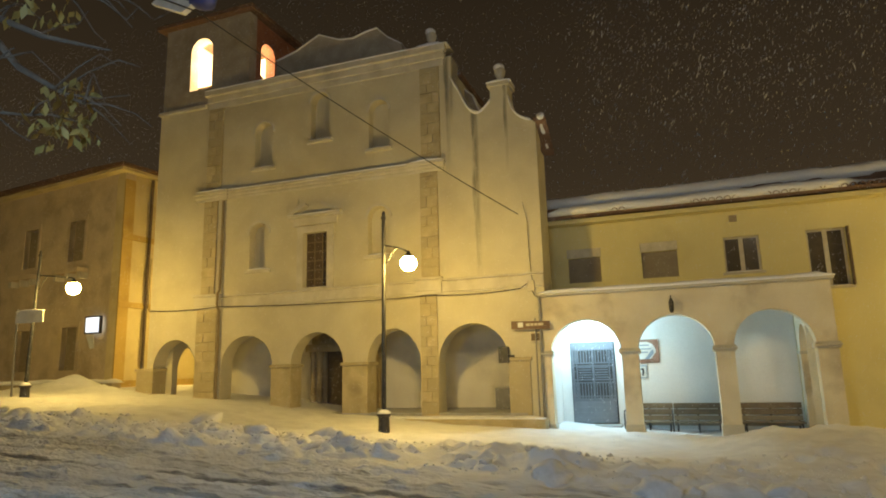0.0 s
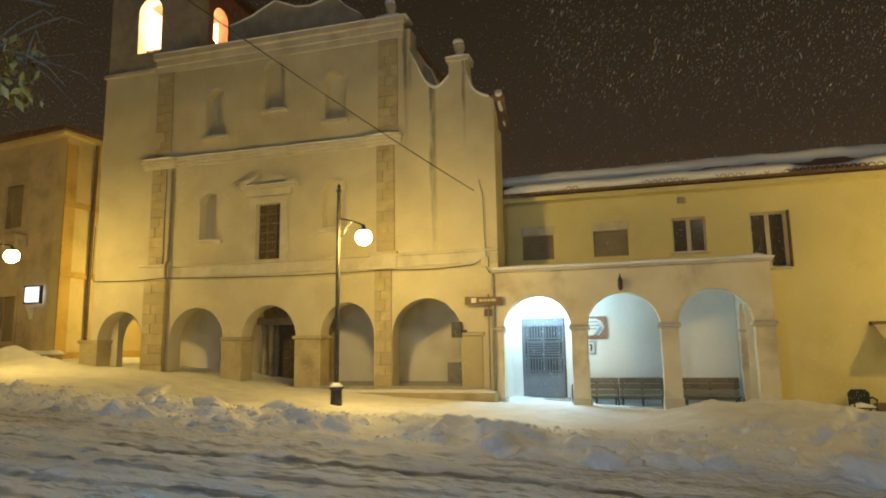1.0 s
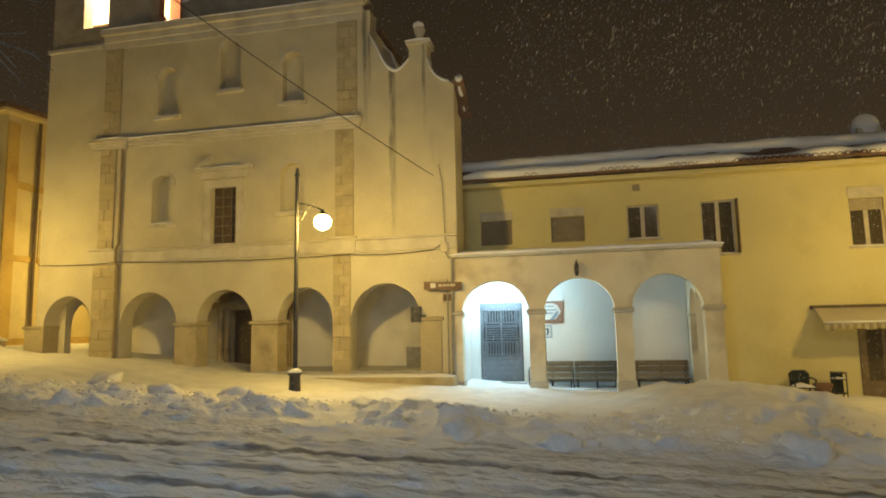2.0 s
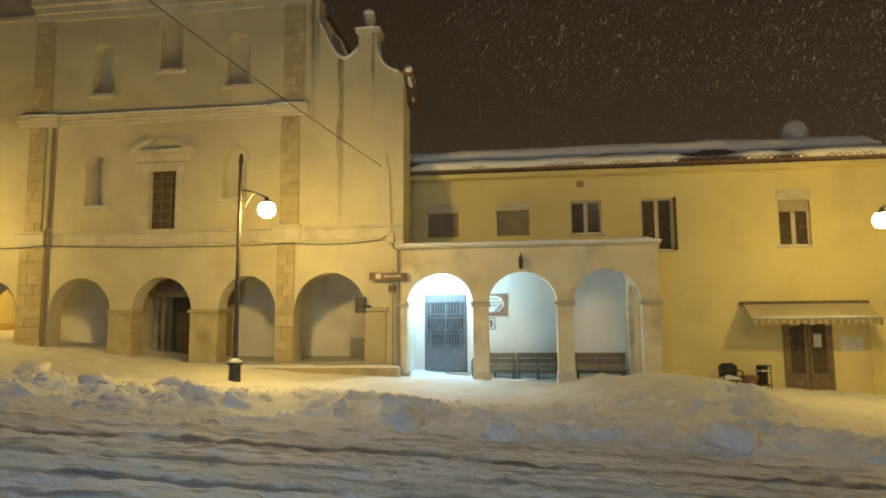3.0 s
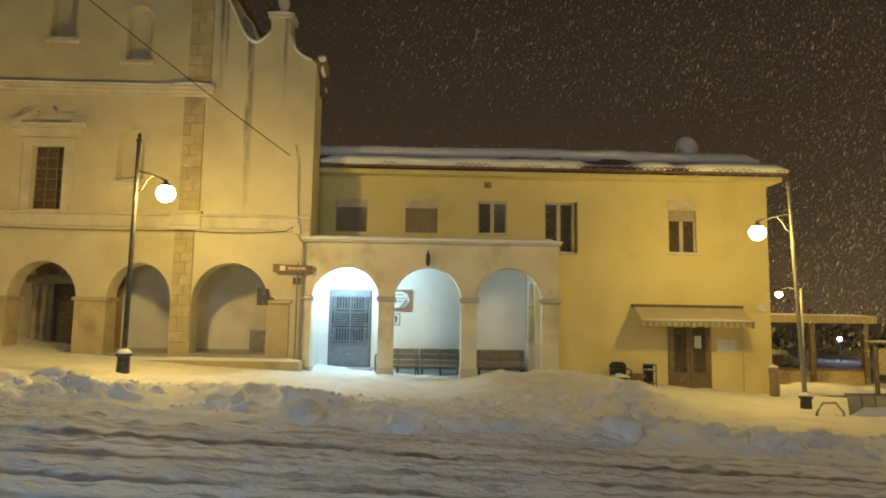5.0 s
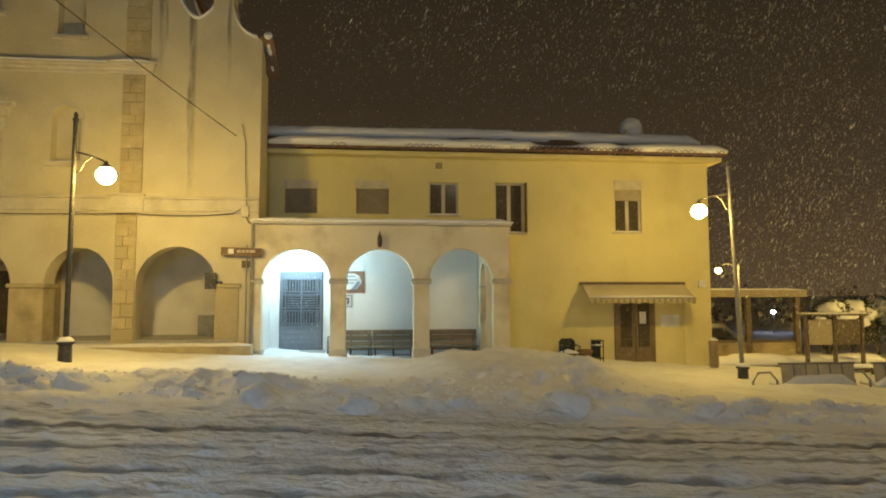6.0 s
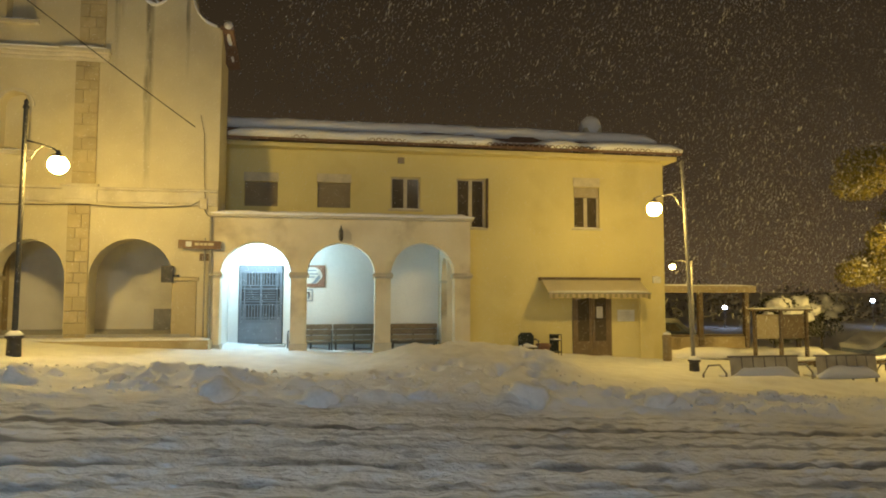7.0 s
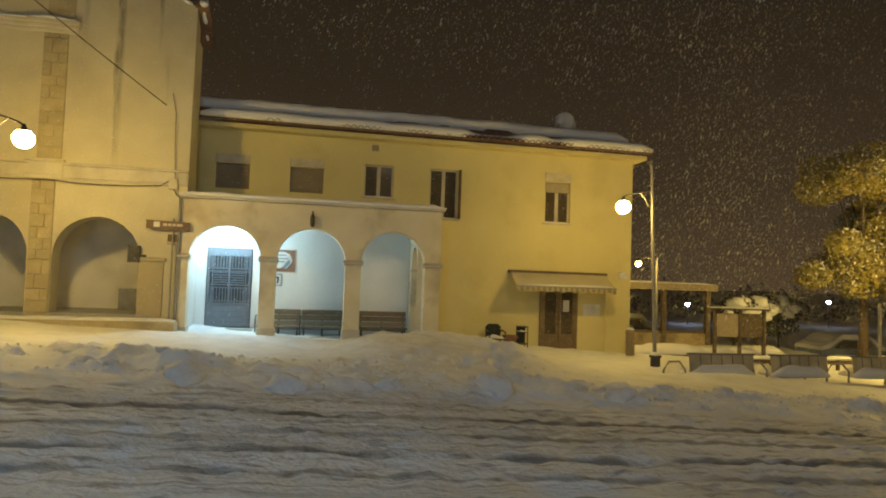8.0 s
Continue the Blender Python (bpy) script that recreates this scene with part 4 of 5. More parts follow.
# pictures on the white wall
board = thing("wall_board", "brown framed board with a white and blue print", "sign", (-0.72, HY - 0.06, 1.97))
part("board_panel", boxed(-1.0, -0.43, HY - 0.08, HY - 0.051, 1.66, 2.29, 0.006), BROWNFRAME, board)
part("print", prism([(-0.95, 1.76), (-0.66, 1.76), (-0.52, 1.93), (-0.50, 2.0), (-0.58, 2.16), (-0.72, 2.23), (-0.95, 2.23)], HY - 0.087, HY - 0.08), WHITESIGN, board)
part("print_band", prism([(-0.82, 1.76), (-0.7, 1.76), (-0.56, 1.92), (-0.58, 2.02), (-0.66, 1.96), (-0.72, 1.86)], HY - 0.092, HY - 0.087), GREYPIC, board)
for z, w in ((2.12, 0.26), (2.02, 0.3), (1.93, 0.22)):
    part("print_line", boxed(-0.93, -0.93 + w, HY - 0.090, HY - 0.087, z, z + 0.035), GREYPIC, board)
notice = thing("wall_notice", "small white notice in a dark frame", "sign", (-0.9, HY - 0.06, 1.42))
part("notice_frame", boxed(-1.02, -0.77, HY - 0.072, HY - 0.051, 1.25, 1.60, 0.005), GREYPIC, notice)
part("notice_paper", boxed(-0.99, -0.80, HY - 0.078, HY - 0.072, 1.28, 1.57), WHITESIGN, notice)
part("notice_mark", prism([(-0.92, 1.32), (-0.88, 1.32), (-0.85, 1.42), (-0.86, 1.52), (-0.94, 1.52), (-0.94, 1.48), (-0.90, 1.47)], HY - 0.083, HY - 0.078), IRON, notice)
# bar front: awning, door, sign
awning = thing("awning", "cream striped shop awning dusted with snow", "awning", (7.65, HY, 1.9))
part("awning_case", boxed(6.0, 9.3, HY - 0.14, HY - 0.003, 1.88, 1.98, 0.02), SHUTTER, awning)
bm = bmesh.new()
rows = [[bm.verts.new((x, y, z)) for x in np.linspace(6.06, 9.24, 12)] for y, z in ((HY - 0.14, 1.90), (HY - 0.35, 1.78), (HY - 0.6, 1.63), (17.87, 1.50))]
for p, q in zip(rows, rows[1:]):
    for k in range(11):
        bm.faces.new((p[k], p[k + 1], q[k + 1], q[k]))
bmesh.ops.solidify(bm, geom=bm.faces[:], thickness=0.015)
part("awning_cloth", bm, AWNING, awning)
part("front_rail", tube(bmesh.new(), [(6.04, 17.86, 1.49), (9.26, 17.86, 1.49)], 0.025), GALV, awning)
for k in range(36):
    x = 6.06 + k * (3.18 / 36)
    d = 0.13 + 0.02 * math.sin(k * 1.3)
    part("valance_strip", boxed(x, x + 3.18 / 36 - 0.002, 17.84, 17.848, 1.48 - d, 1.48), AWNSTRIPE if k % 2 else BEIGE, awning)
for x in (6.1, 9.2):
    part("folding_arm", tube(bmesh.new(), [(x, HY - 0.1, 1.84), (x + (0.3 if x < 7 else -0.3), 18.2, 1.6), (x, 17.88, 1.48)], 0.018), GALV, awning)
snow_strip(6.1, 9.2, 17.86, 18.1, 1.53, 0.05, awning, 71)
bar_door = thing("bar_door", "brown wooden double door with glazed leaves", "door", (7.7, HY, -0.5))
part("door_frame", pierced(7.08, 8.34, HY - 0.06, HY + 0.02, -0.6, 1.72, [(7.17, 8.25, -0.55, 1.62, 1.62)]), DOORWOOD, bar_door)
for a, b in ((7.17, 7.70), (7.72, 8.25)):
    leaf = part("door_leaf", pierced(a, b, HY - 0.045, HY - 0.005, -0.55, 1.62, [(a + 0.08, b - 0.08, 0.02, 1.48, 1.48)]), DOORWOOD, bar_door)
    part("pane", boxed(a + 0.08, b - 0.08, HY - 0.028, HY - 0.020, 0.02, 1.48), GLASS, leaf)
    part("panel", boxed(a + 0.1, b - 0.1, HY - 0.055, HY - 0.045, -0.45, -0.06, 0.006), DOORWOOD, leaf)
part("door_notice", boxed(7.86, 8.06, HY - 0.034, HY - 0.029, 0.72, 1.08), WHITESIGN, bar_door)
part("door_handle", tube(bmesh.new(), [(7.76, HY - 0.045, 0.35), (7.76, HY - 0.1, 0.37), (7.76, HY - 0.1, 0.62), (7.76, HY - 0.045, 0.64)], 0.012), GALV, bar_door)
plate = thing("wall_plate", "pale printed plate on the ochre wall", "sign", (8.85, HY, 0.8))
part("plate_panel", boxed(8.55, 9.12, HY - 0.02, HY - 0.003, 0.62, 0.98, 0.004), WHITESIGN, plate)
for k in range(4):
    part("plate_line", boxed(8.6, 9.06 - 0.06 * (k % 2), HY - 0.024, HY - 0.02, 0.69 + k * 0.065, 0.70 + k * 0.065), FRAMEW, plate)
wbox = thing("wall_box", "small white metal box on the wall", "box", (9.87, HY, 1.9))
part("box_body", boxed(9.75, 10.0, HY - 0.1, HY - 0.003, 1.82, 2.0, 0.012), WHITESIGN, wbox)
snow_strip(9.75, 10.0, HY - 0.1, HY - 0.01, 2.0, 0.04, wbox, 72)
downpipe = thing("downpipe", "ochre rainwater pipe on the wall", "pipe", (9.2, HY, 0))
part("pipe", tube(bmesh.new(), [(9.3, HY - 0.05, -0.6), (9.3, HY - 0.05, 1.4)], 0.03), YELLOW, downpipe)


def plastic_chair(x, y, z, turn):
    c = thing("plastic_chair", "dark green plastic garden chair with snow on the seat", "chair", (x, y, z))
    for dx in (-0.22, 0.22):
        part("leg", tube(bmesh.new(), [(x + dx * 1.1, y - 0.22, z), (x + dx, y - 0.2, z + 0.42)], 0.022), PLASTIC, c)
        part("leg", tube(bmesh.new(), [(x + dx * 1.1, y + 0.24, z), (x + dx, y + 0.2, z + 0.42)], 0.022), PLASTIC, c)
        part("armrest", tube(bmesh.new(), [(x + dx, y - 0.2, z + 0.42), (x + dx * 1.15, y - 0.22, z + 0.62), (x + dx * 1.15, y + 0.1, z + 0.66), (x + dx, y + 0.22, z + 0.62)], 0.022), PLASTIC, c)
    part("seat", boxed(x - 0.23, x + 0.23, y - 0.23, y + 0.23, z + 0.40, z + 0.44, 0.02), PLASTIC, c)
    part("backrest", prism([(x - 0.23, z + 0.44), (x + 0.23, z + 0.44), (x + 0.24, z + 0.75), (x + 0.15, z + 0.84), (x - 0.15, z + 0.84), (x - 0.24, z + 0.75)], y + 0.21, y + 0.25), PLASTIC, c)
    snow_strip(x - 0.22, x + 0.22, y - 0.22, y + 0.2, z + 0.44, 0.1, c, 73)


plastic_chair(5.5, 18.15, -0.52, 0)
stool = thing("metal_stand", "narrow dark metal stand with a snowy top", "stand", (6.38, 18.25, -0.58))
for dx in (-0.13, 0.13):
    for dy in (-0.13, 0.13):
        part("leg", tube(bmesh.new(), [(6.38 + dx, 18.25 + dy, -0.62), (6.38 + dx, 18.25 + dy, 0.28)], 0.016, 8), PLASTIC, stool)
for z in (-0.25, 0.10, 0.26):
    part("shelf", boxed(6.235, 6.525, 18.105, 18.395, z - 0.015, z + 0.015, 0.006), PLASTIC, stool)
part("back_panel", boxed(6.25, 6.51, 18.375, 18.39, -0.25, 0.26), PLASTIC, stool)
snow_strip(6.24, 6.52, 18.11, 18.39, 0.115, 0.04, stool, 74)
pot = thing("plant_pot", "terracotta pot beside the chairs", "pot", (5.98, 18.2, -0.5))
part("pot_body", lathe(bmesh.new(), [(0.14, 0), (0.2, 0.4), (0.23, 0.42), (0.23, 0.5), (0.19, 0.5), (0.17, 0.46)], (5.98, 18.2, -0.5), 18), TERRA, pot)
bollard = thing("litter_bin", "brown metal litter bin with a snow cap", "bin", (9.8, 17.95, -0.6))
part("bin_body", lathe(bmesh.new(), [(0.12, 0), (0.135, 0.1), (0.135, 0.66), (0.15, 0.68), (0.15, 0.74), (0.11, 0.80)], (9.8, 17.95, -0.55), 20), PIPE, bollard)
part("snow", lathe(bmesh.new(), [(0.11, 0), (0.12, 0.03), (0.08, 0.06), (0.02, 0.08)], (9.8, 17.95, 0.245), 16), SNOW, bollard, smooth=True)
# chimney
chim = part("chimney", boxed(7.98, 8.6, 19.75, 20.3, 6.1, 7.0, 0.02), PLASTER, house, "short plastered chimney")
bm = bmesh.new()
bmesh.ops.create_icosphere(bm, subdivisions=3, radius=1, matrix=Matrix.LocRotScale((8.29, 20.02, 7.06), None, (0.37, 0.34, 0.40)))
part("snow", bm, SNOW, chim, "round cap of snow", smooth=True)

# ---- things on the church front ----
sign = thing("direction_sign", "brown rectangular tourist sign with pale lettering", "sign", (-3.55, PY - 0.1, 2.72))
part("sign_panel", prism([(-4.06, 2.63), (-3.03, 2.60), (-3.03, 2.81), (-4.06, 2.84)], PY - 0.12, PY - 0.09), BROWNSIGN, sign)
part("sign_mark", boxed(-3.88, -3.74, PY - 0.126, PY - 0.12, 2.67, 2.80), WHITESIGN, sign)
for a, b in ((-3.66, -3.56), (-3.54, -3.46), (-3.44, -3.36), (-3.34, -3.2)):
    part("sign_bar", boxed(a, b, PY - 0.126, PY - 0.12, 2.70, 2.765), FRAMEW, sign)
part("sign_post", tube(bmesh.new(), [(-3.42, PY - 0.075, -0.2), (-3.42, PY - 0.075, 2.9)], 0.02), GALV, sign)
mbox = thing("meter_box", "pale metal box on the corner wall", "box", (-3.45, PY, 2.4))
part("box_body", boxed(-3.58, -3.27, PY - 0.055, PY + 0.04, 2.27, 2.53, 0.01), FRAMEW, mbox)
part("box_panel", boxed(-3.55, -3.30, PY - 0.062, PY - 0.055, 2.31, 2.50), SHUTTER, mbox)
nb = thing("notice_box", "dark box hung beside the arch", "box", (-4.3, CY, 2.0))
part("box_body", boxed(-4.46, -4.18, CY - 0.12, CY - 0.04, 1.76, 2.18, 0.01), IRON, nb)
part("box_arm", boxed(-4.2, -4.05, CY - 0.09, CY + 0.0, 1.9, 1.96), IRON, nb)
lowb = thing("low_panel", "grey board leaning in the porch", "board", (-4.5, 18.6, 0.46))
part("board", boxed(-5.05, -4.35, 18.55, 18.6, 0.46, 1.05, 0.008), GALV, lowb)


def cable(name, pts, r, label):
    c = thing(name, label, "cable", pts[0])
    part("strand", tube(bmesh.new(), pts, r, 6), CABLE, c)


def sagging(a, b, sag, n=24):
    a, b = Vector(a), Vector(b)
    return [a.lerp(b, k / n) - Vector((0, 0, sag * 4 * (k / n) * (1 - k / n))) for k in range(n + 1)]


cable("wall_cable", [Vector((-16.58, CY - 0.06, 5.6)), Vector((-16.6, CY - 0.06, 3.9)), Vector((-16.5, CY - 0.06, 3.78))] + sagging((-16.3, CY - 0.06, 3.78), (-13.6, CY - 0.15, 3.78), 0.04, 8) + sagging((-13.4, CY - 0.1, 3.77), (-6.5, CY - 0.14, 3.68), 0.06, 14) + sagging((-6.2, CY - 0.14, 3.68), (-3.8, CY - 0.06, 3.72), 0.05, 8) + [Vector((-3.6, CY - 0.06, 3.85)), Vector((-3.5, CY - 0.06, 3.7)), Vector((-3.4, CY - 0.07, 3.5)), Vector((-3.3, PY - 0.19, 3.44))], 0.012, "black cable slung along the church wall")
cable("drop_cable", [Vector((-3.62, CY - 0.05, 6.1)), Vector((-3.52, CY - 0.05, 5.6)), Vector((-3.5, CY - 0.05, 4.6)), Vector((-3.45, CY - 0.05, 3.7))], 0.008, "thin cable down the church corner")
cable("overhead_cable", sagging((-7.98, 9.0, 8.44), (-3.77, CY - 0.02, 5.79), 0.10, 30), 0.011, "black overhead cable fixed to the church")
cable("overhead_cable", sagging((-7.98, 9.0, 8.44), (-16.0, -4.0, 10.5), 0.3, 30), 0.016, "black overhead cable fixed to the church")
jb = thing("junction_box", "small pale junction box with cables", "box", (-3.5, CY, 3.75))
part("box_body", boxed(-3.6, -3.4, CY - 0.09, CY - 0.002, 3.64, 3.92, 0.012), FRAMEW, jb)
pipe = thing("rain_pipe", "dark rainwater pipe on the church pilaster", "pipe", (-13.7, CY, 0.6))
part("pipe", tube(bmesh.new(), [(-13.68, CY - 0.06, 0.5), (-13.68, CY - 0.06, 3.66), (-13.68, CY - 0.16, 3.8), (-13.68, CY - 0.16, 4.2), (-13.68, CY - 0.06, 4.35), (-13.66, CY - 0.06, 7.3)], 0.042, 10), PIPE, pipe)
pipe2 = thing("rain_pipe", "thin grey pipe at the portico corner", "pipe", (-3.2, PY, 0))
part("pipe", tube(bmesh.new(), [(-3.29, PY - 0.05, -0.3), (-3.29, PY - 0.05, 3.44)], 0.035, 10), GALV, pipe2)
hung = thing("hanging_sign", "pale and dark blue box hung on a cable", "sign", (-8.2, 9.0, 8.6))
part("pale_panel", prism([(-9.0, 8.78), (-8.25, 8.42), (-7.98, 8.56), (-8.7, 9.0)], 8.9, 9.02), WHITESIGN, hung)
part("blue_panel", lathe(bmesh.new(), [(0.1, 0), (0.24, 0.06), (0.28, 0.3), (0.2, 0.45), (0.05, 0.5)], (-7.85, 9.0, 8.50), 16), BLUE, hung, smooth=True)


# ---- street lamps ----
def street_lamp(name, base, lean, height, head, bulb, side, metal):
    x, y, z = base
    s = thing(name, "iron street lamp with a lit globe lantern", "street lamp", base, "street lamps")
    up = lambda h: (x + lean * h / height, y, z + h)
    part("plinth", lathe(bmesh.new(), [(0.16, -0.25), (0.15, 0.02), (0.13, 0.06), (0.12, 0.42), (0.16, 0.45), (0.16, 0.49), (0.07, 0.55)], base, 14), IRON, s)
    part("pole", tube(bmesh.new(), [up(0.4), up(1.6), up(3.2), up(height)], 0.055, 12, 0.042), metal, s)
    part("snow", lathe(bmesh.new(), [(0.15, 0), (0.15, 0.03), (0.1, 0.08), (0.06, 0.1)], (x, y, z + 0.49), 12), SNOW, s, smooth=True)
    part("finial", lathe(bmesh.new(), [(0.06, 0), (0.06, 0.05), (0.035, 0.09), (0.045, 0.14), (0.01, 0.2)], up(height - 0.02), 10), metal, s)
    hx, hy, hz = head
    ax, _, az = up(hz + 0.34 - z)
    tip = (hx, hy, hz + 0.19)
    arm = part("arm", tube(bmesh.new(), [(ax, y, az + 0.10), ((ax + hx) / 2, y, az + 0.02), (hx - side * 0.07, hy, az - 0.07), tip], 0.02, 8), metal, s)
    part("scroll", tube(bmesh.new(), [(ax, y, az - 0.35), (ax + side * 0.12, y, az - 0.3), (ax + side * 0.2, y, az - 0.12), (ax + side * 0.34, y, az + 0.01)], 0.014, 8), metal, arm)
    lan = part("lantern", lathe(bmesh.new(), [(0.135, 0.105), (0.14, 0.12), (0.09, 0.155), (0.05, 0.18), (0.03, 0.22), (0.02, 0.26)], (hx, hy, hz), 16), metal, s, "small dark lantern cap")
    bm = bmesh.new()
    bmesh.ops.create_icosphere(bm, subdivisions=3, radius=1, matrix=Matrix.LocRotScale((hx, hy, hz - 0.04), None, (0.185, 0.185, 0.18)))
    part("bulb", bm, bulb, lan, "glowing yellow globe", smooth=True)
    return s


street_lamp("street_lamp", (-6.2, 13.4, 0.2), 0.03, 4.95, LAMP_1, BULB_1, 1, IRON)
street_lamp("street_lamp", (8.98, 15.1, -0.68), -0.22, 5.5, LAMP_2, BULB_2, -1, GALV)
street_lamp("street_lamp", (-17.81, 13.75, 0.98), 0.14, 4.3, LAMP_0, BULB_0, 1, IRON)
street_lamp("street_lamp", (21.6, 16.4, -1.35), 0.0, 5.4, (20.7, 16.4, 3.2), BULB_3, -1, GALV)
street_lamp("street_lamp", (-19.6, 23.2, 0.9), 0.0, 5.2, (-19.0, 23.2, 4.8), BULB_0, 1, IRON)
# unseen lamp added past the left edge to brighten the palace front
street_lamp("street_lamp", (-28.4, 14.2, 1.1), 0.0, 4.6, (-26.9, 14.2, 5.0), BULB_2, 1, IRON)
# unseen fill lamps added on the camera's side of the road
street_lamp("street_lamp", (7.4, -8.0, -0.4), 0.0, 11.8, (6.5, -8.0, 10.8), BULB_FILL, -1, IRON)
# this one is added for the bluish light on the near snow
street_lamp("street_lamp", (-3.9, -1.2, 0.2), 0.0, 4.2, (-3.0, -1.2, 3.5), BULB_COOL_FILL, 1, IRON)
# corner lamp on its pole behind the house
sl = thing("street_lamp", "slim distant street lamp with a small lit lantern", "street lamp", (11.9, 20.0, -0.7), "street lamps")
part("pole", tube(bmesh.new(), [(11.9, 20, -0.8), (11.88, 20, 2.6)], 0.045, 10, 0.035), GALV, sl)
part("arm", tube(bmesh.new(), [(11.88, 20, 2.5), (11.5, 20, 2.62), (11.2, 20, 2.55)], 0.02), GALV, sl)
part("shade", lathe(bmesh.new(), [(0.15, 0), (0.1, 0.08), (0.03, 0.14)], (11.17, 20, 2.46), 14), IRON, sl)
bm = bmesh.new()
bmesh.ops.create_icosphere(bm, subdivisions=2, radius=0.1, matrix=Matrix.Translation((11.17, 20, 2.39)))
part("bulb", bm, glow("small_sodium_bulb", SODIUM, 90.0), sl)
# far lamps
for x, y, z, g in ((29.44, 45.0, 0.28, -2.0), (42.5, 45.0, 0.8, -2.0)):
    fl = thing("street_lamp", "far street lamp with a white lantern", "street lamp", (x, y, g), "far street lamps")
    part("pole", tube(bmesh.new(), [(x, y, g), (x, y, z - 0.15)], 0.06, 8), GALV, fl)
    part("lantern", lathe(bmesh.new(), [(0.08, -0.12), (0.17, 0), (0.14, 0.08), (0.05, 0.12)], (x, y, z), 12), glow("far_white_bulb", (0.6, 0.72, 1.0), 60.0), fl)
# signs by the lamp on the left
ps = thing("post_sign", "white snow-topped sign board on a thin post", "sign", (-18.3, 13.7, 1.0))
part("sign_post", tube(bmesh.new(), [(-18.3, 13.72, 0.9), (-18.36, 13.72, 3.7)], 0.03, 8), GALV, ps)
part("sign_board", boxed(-18.37, -17.24, 13.66, 13.69, 3.28, 3.62, 0.01), WHITESIGN, ps)
snow_strip(-18.37, -17.24, 13.64, 13.71, 3.62, 0.06, ps, 81)

# ---- palace beyond the church ----
palace = thing("palazzo", "old stone palace with an ochre painted side and tiled eaves", "house", (-22.3, 21.0, 1.0))
M = Matrix.Translation((-22.3, 21.0, 0)) @ Matrix.Rotation(math.radians(-8), 4, "Z")
PW = []
for k in range(4):
    x = -2.6 - k * 3.6
    PW += [(x - 1.1, x, 2.0, 3.9, 3.9)]
pal = lambda name, bm, mat, label="", parent=None: part(name, turned(bm, M), mat, parent or palace, label)
OCHRE = material("orange_wall_paint", (0.60, 0.43, 0.14), 0.9, (0.50, 0.35, 0.11), 1.0, 40, 0.15, (0.30, 0.18, 0.07), 0.9)
PALE = material("pale_yellow_wall_paint", (0.70, 0.60, 0.34), 0.9, (0.62, 0.52, 0.28), 1.0, 40, 0.15, (0.40, 0.31, 0.16), 0.9)
pal("front_wall", pierced(-18, 0, 0, 0.5, -0.5, 6.1, PW), PALACE)
pal("front_wall_upper", pierced(-18, 0, 0, 0.5, 6.1, 10.6, [(a, b, 6.9, 8.8, 8.8) for a, b, *_ in PW]), PALACE)
for a, b, *_ in PW:
    for z0, z1 in ((2.0, 3.9), (6.9, 8.8)):
        w = pal("window", pierced(a - 0.15, b + 0.15, -0.06, 0.12, z0 - 0.15, z1 + 0.2, [(a, b, z0, z1, z1)]), PALACE)
        pal("pane", boxed(a, b, 0.2, 0.24, z0, z1), BLIND, parent=w)
    pal("balcony", boxed(a - 0.4, b + 0.4, -0.5, 0.0, 6.3, 6.5, 0.03), PALACE)
    for q in (a - 0.3, (a + b) / 2, b + 0.3):
        pal("corbel", boxed(q - 0.12, q + 0.12, -0.4, 0.0, 6.0, 6.3, 0.03), MOULD)
side_m = Matrix.Rotation(math.pi / 2 + math.radians(4), 4, "Z")
pside = lambda name, bm, mat, label="", parent=None: pal(name, turned(bm, side_m), mat, label, parent)
pside("side_wall", pierced(0, 9.0, 0, 0.5, -0.5, 10.6, [(1.9, 2.6, 6.6, 8.4, 8.4), (1.9, 2.6, 3.5, 4.6, 4.6)]), PALE)
pside("corner_strip", boxed(-0.02, 0.5, -0.06, 0.02, -0.4, 10.3, 0.01), OCHRE, "orange painted corner strip")
for z in (4.6, 7.6):
    pside("band", boxed(0.0, 9.0, -0.08, 0.02, z, z + 0.25, 0.02), OCHRE)
pside("plinth_band", boxed(0.0, 9.0, -0.1, 0.02, -0.4, 1.5, 0.02), OCHRE)
pside("pane", boxed(1.9, 2.6, 0.2, 0.24, 6.6, 8.4), GLASS)
pside("pane", boxed(1.9, 2.6, 0.2, 0.24, 3.5, 4.6), GLASS)
pside("downpipe", tube(bmesh.new(), [(1.35, -0.12, 0.6), (1.35, -0.12, 9.9), (1.2, -0.3, 10.5)], 0.07, 10), SHUTTER)
pal("eaves_board", boxed(-18, 0.3, -0.4, 9.3, 10.6, 10.75, 0.02), PALE)
eroof = pal("roof", turned(prism([(-18.1, 10.75), (0.45, 10.75), (0.45, 10.9), (-2.0, 11.0), (-18.1, 11.0)], -0.5, 9.4), Matrix.Identity(4)), TILE)
# lit square sign on a bracket
lit = thing("lit_sign", "small square white lit sign on a wall bracket", "sign", (-23.4, 21.0, 3.7))
part("sign_box", boxed(-23.84, -23.10, 20.82, 20.96, 3.57, 4.20, 0.04), LITSIGN, lit)
part("sign_rim", pierced(-23.90, -23.04, 20.84, 20.98, 3.51, 4.26, [(-23.845, -23.095, 3.565, 4.205, 4.205)]), IRON, lit)
part("bracket", boxed(-23.55, -23.40, 20.95, 21.35, 3.85, 3.95), IRON, lit)
part("pennant", prism([(-23.85, 3.5), (-23.40, 3.44), (-23.35, 2.9), (-23.55, 2.86)], 20.88, 20.92), WHITESIGN, lit, "small pale plate hung below")
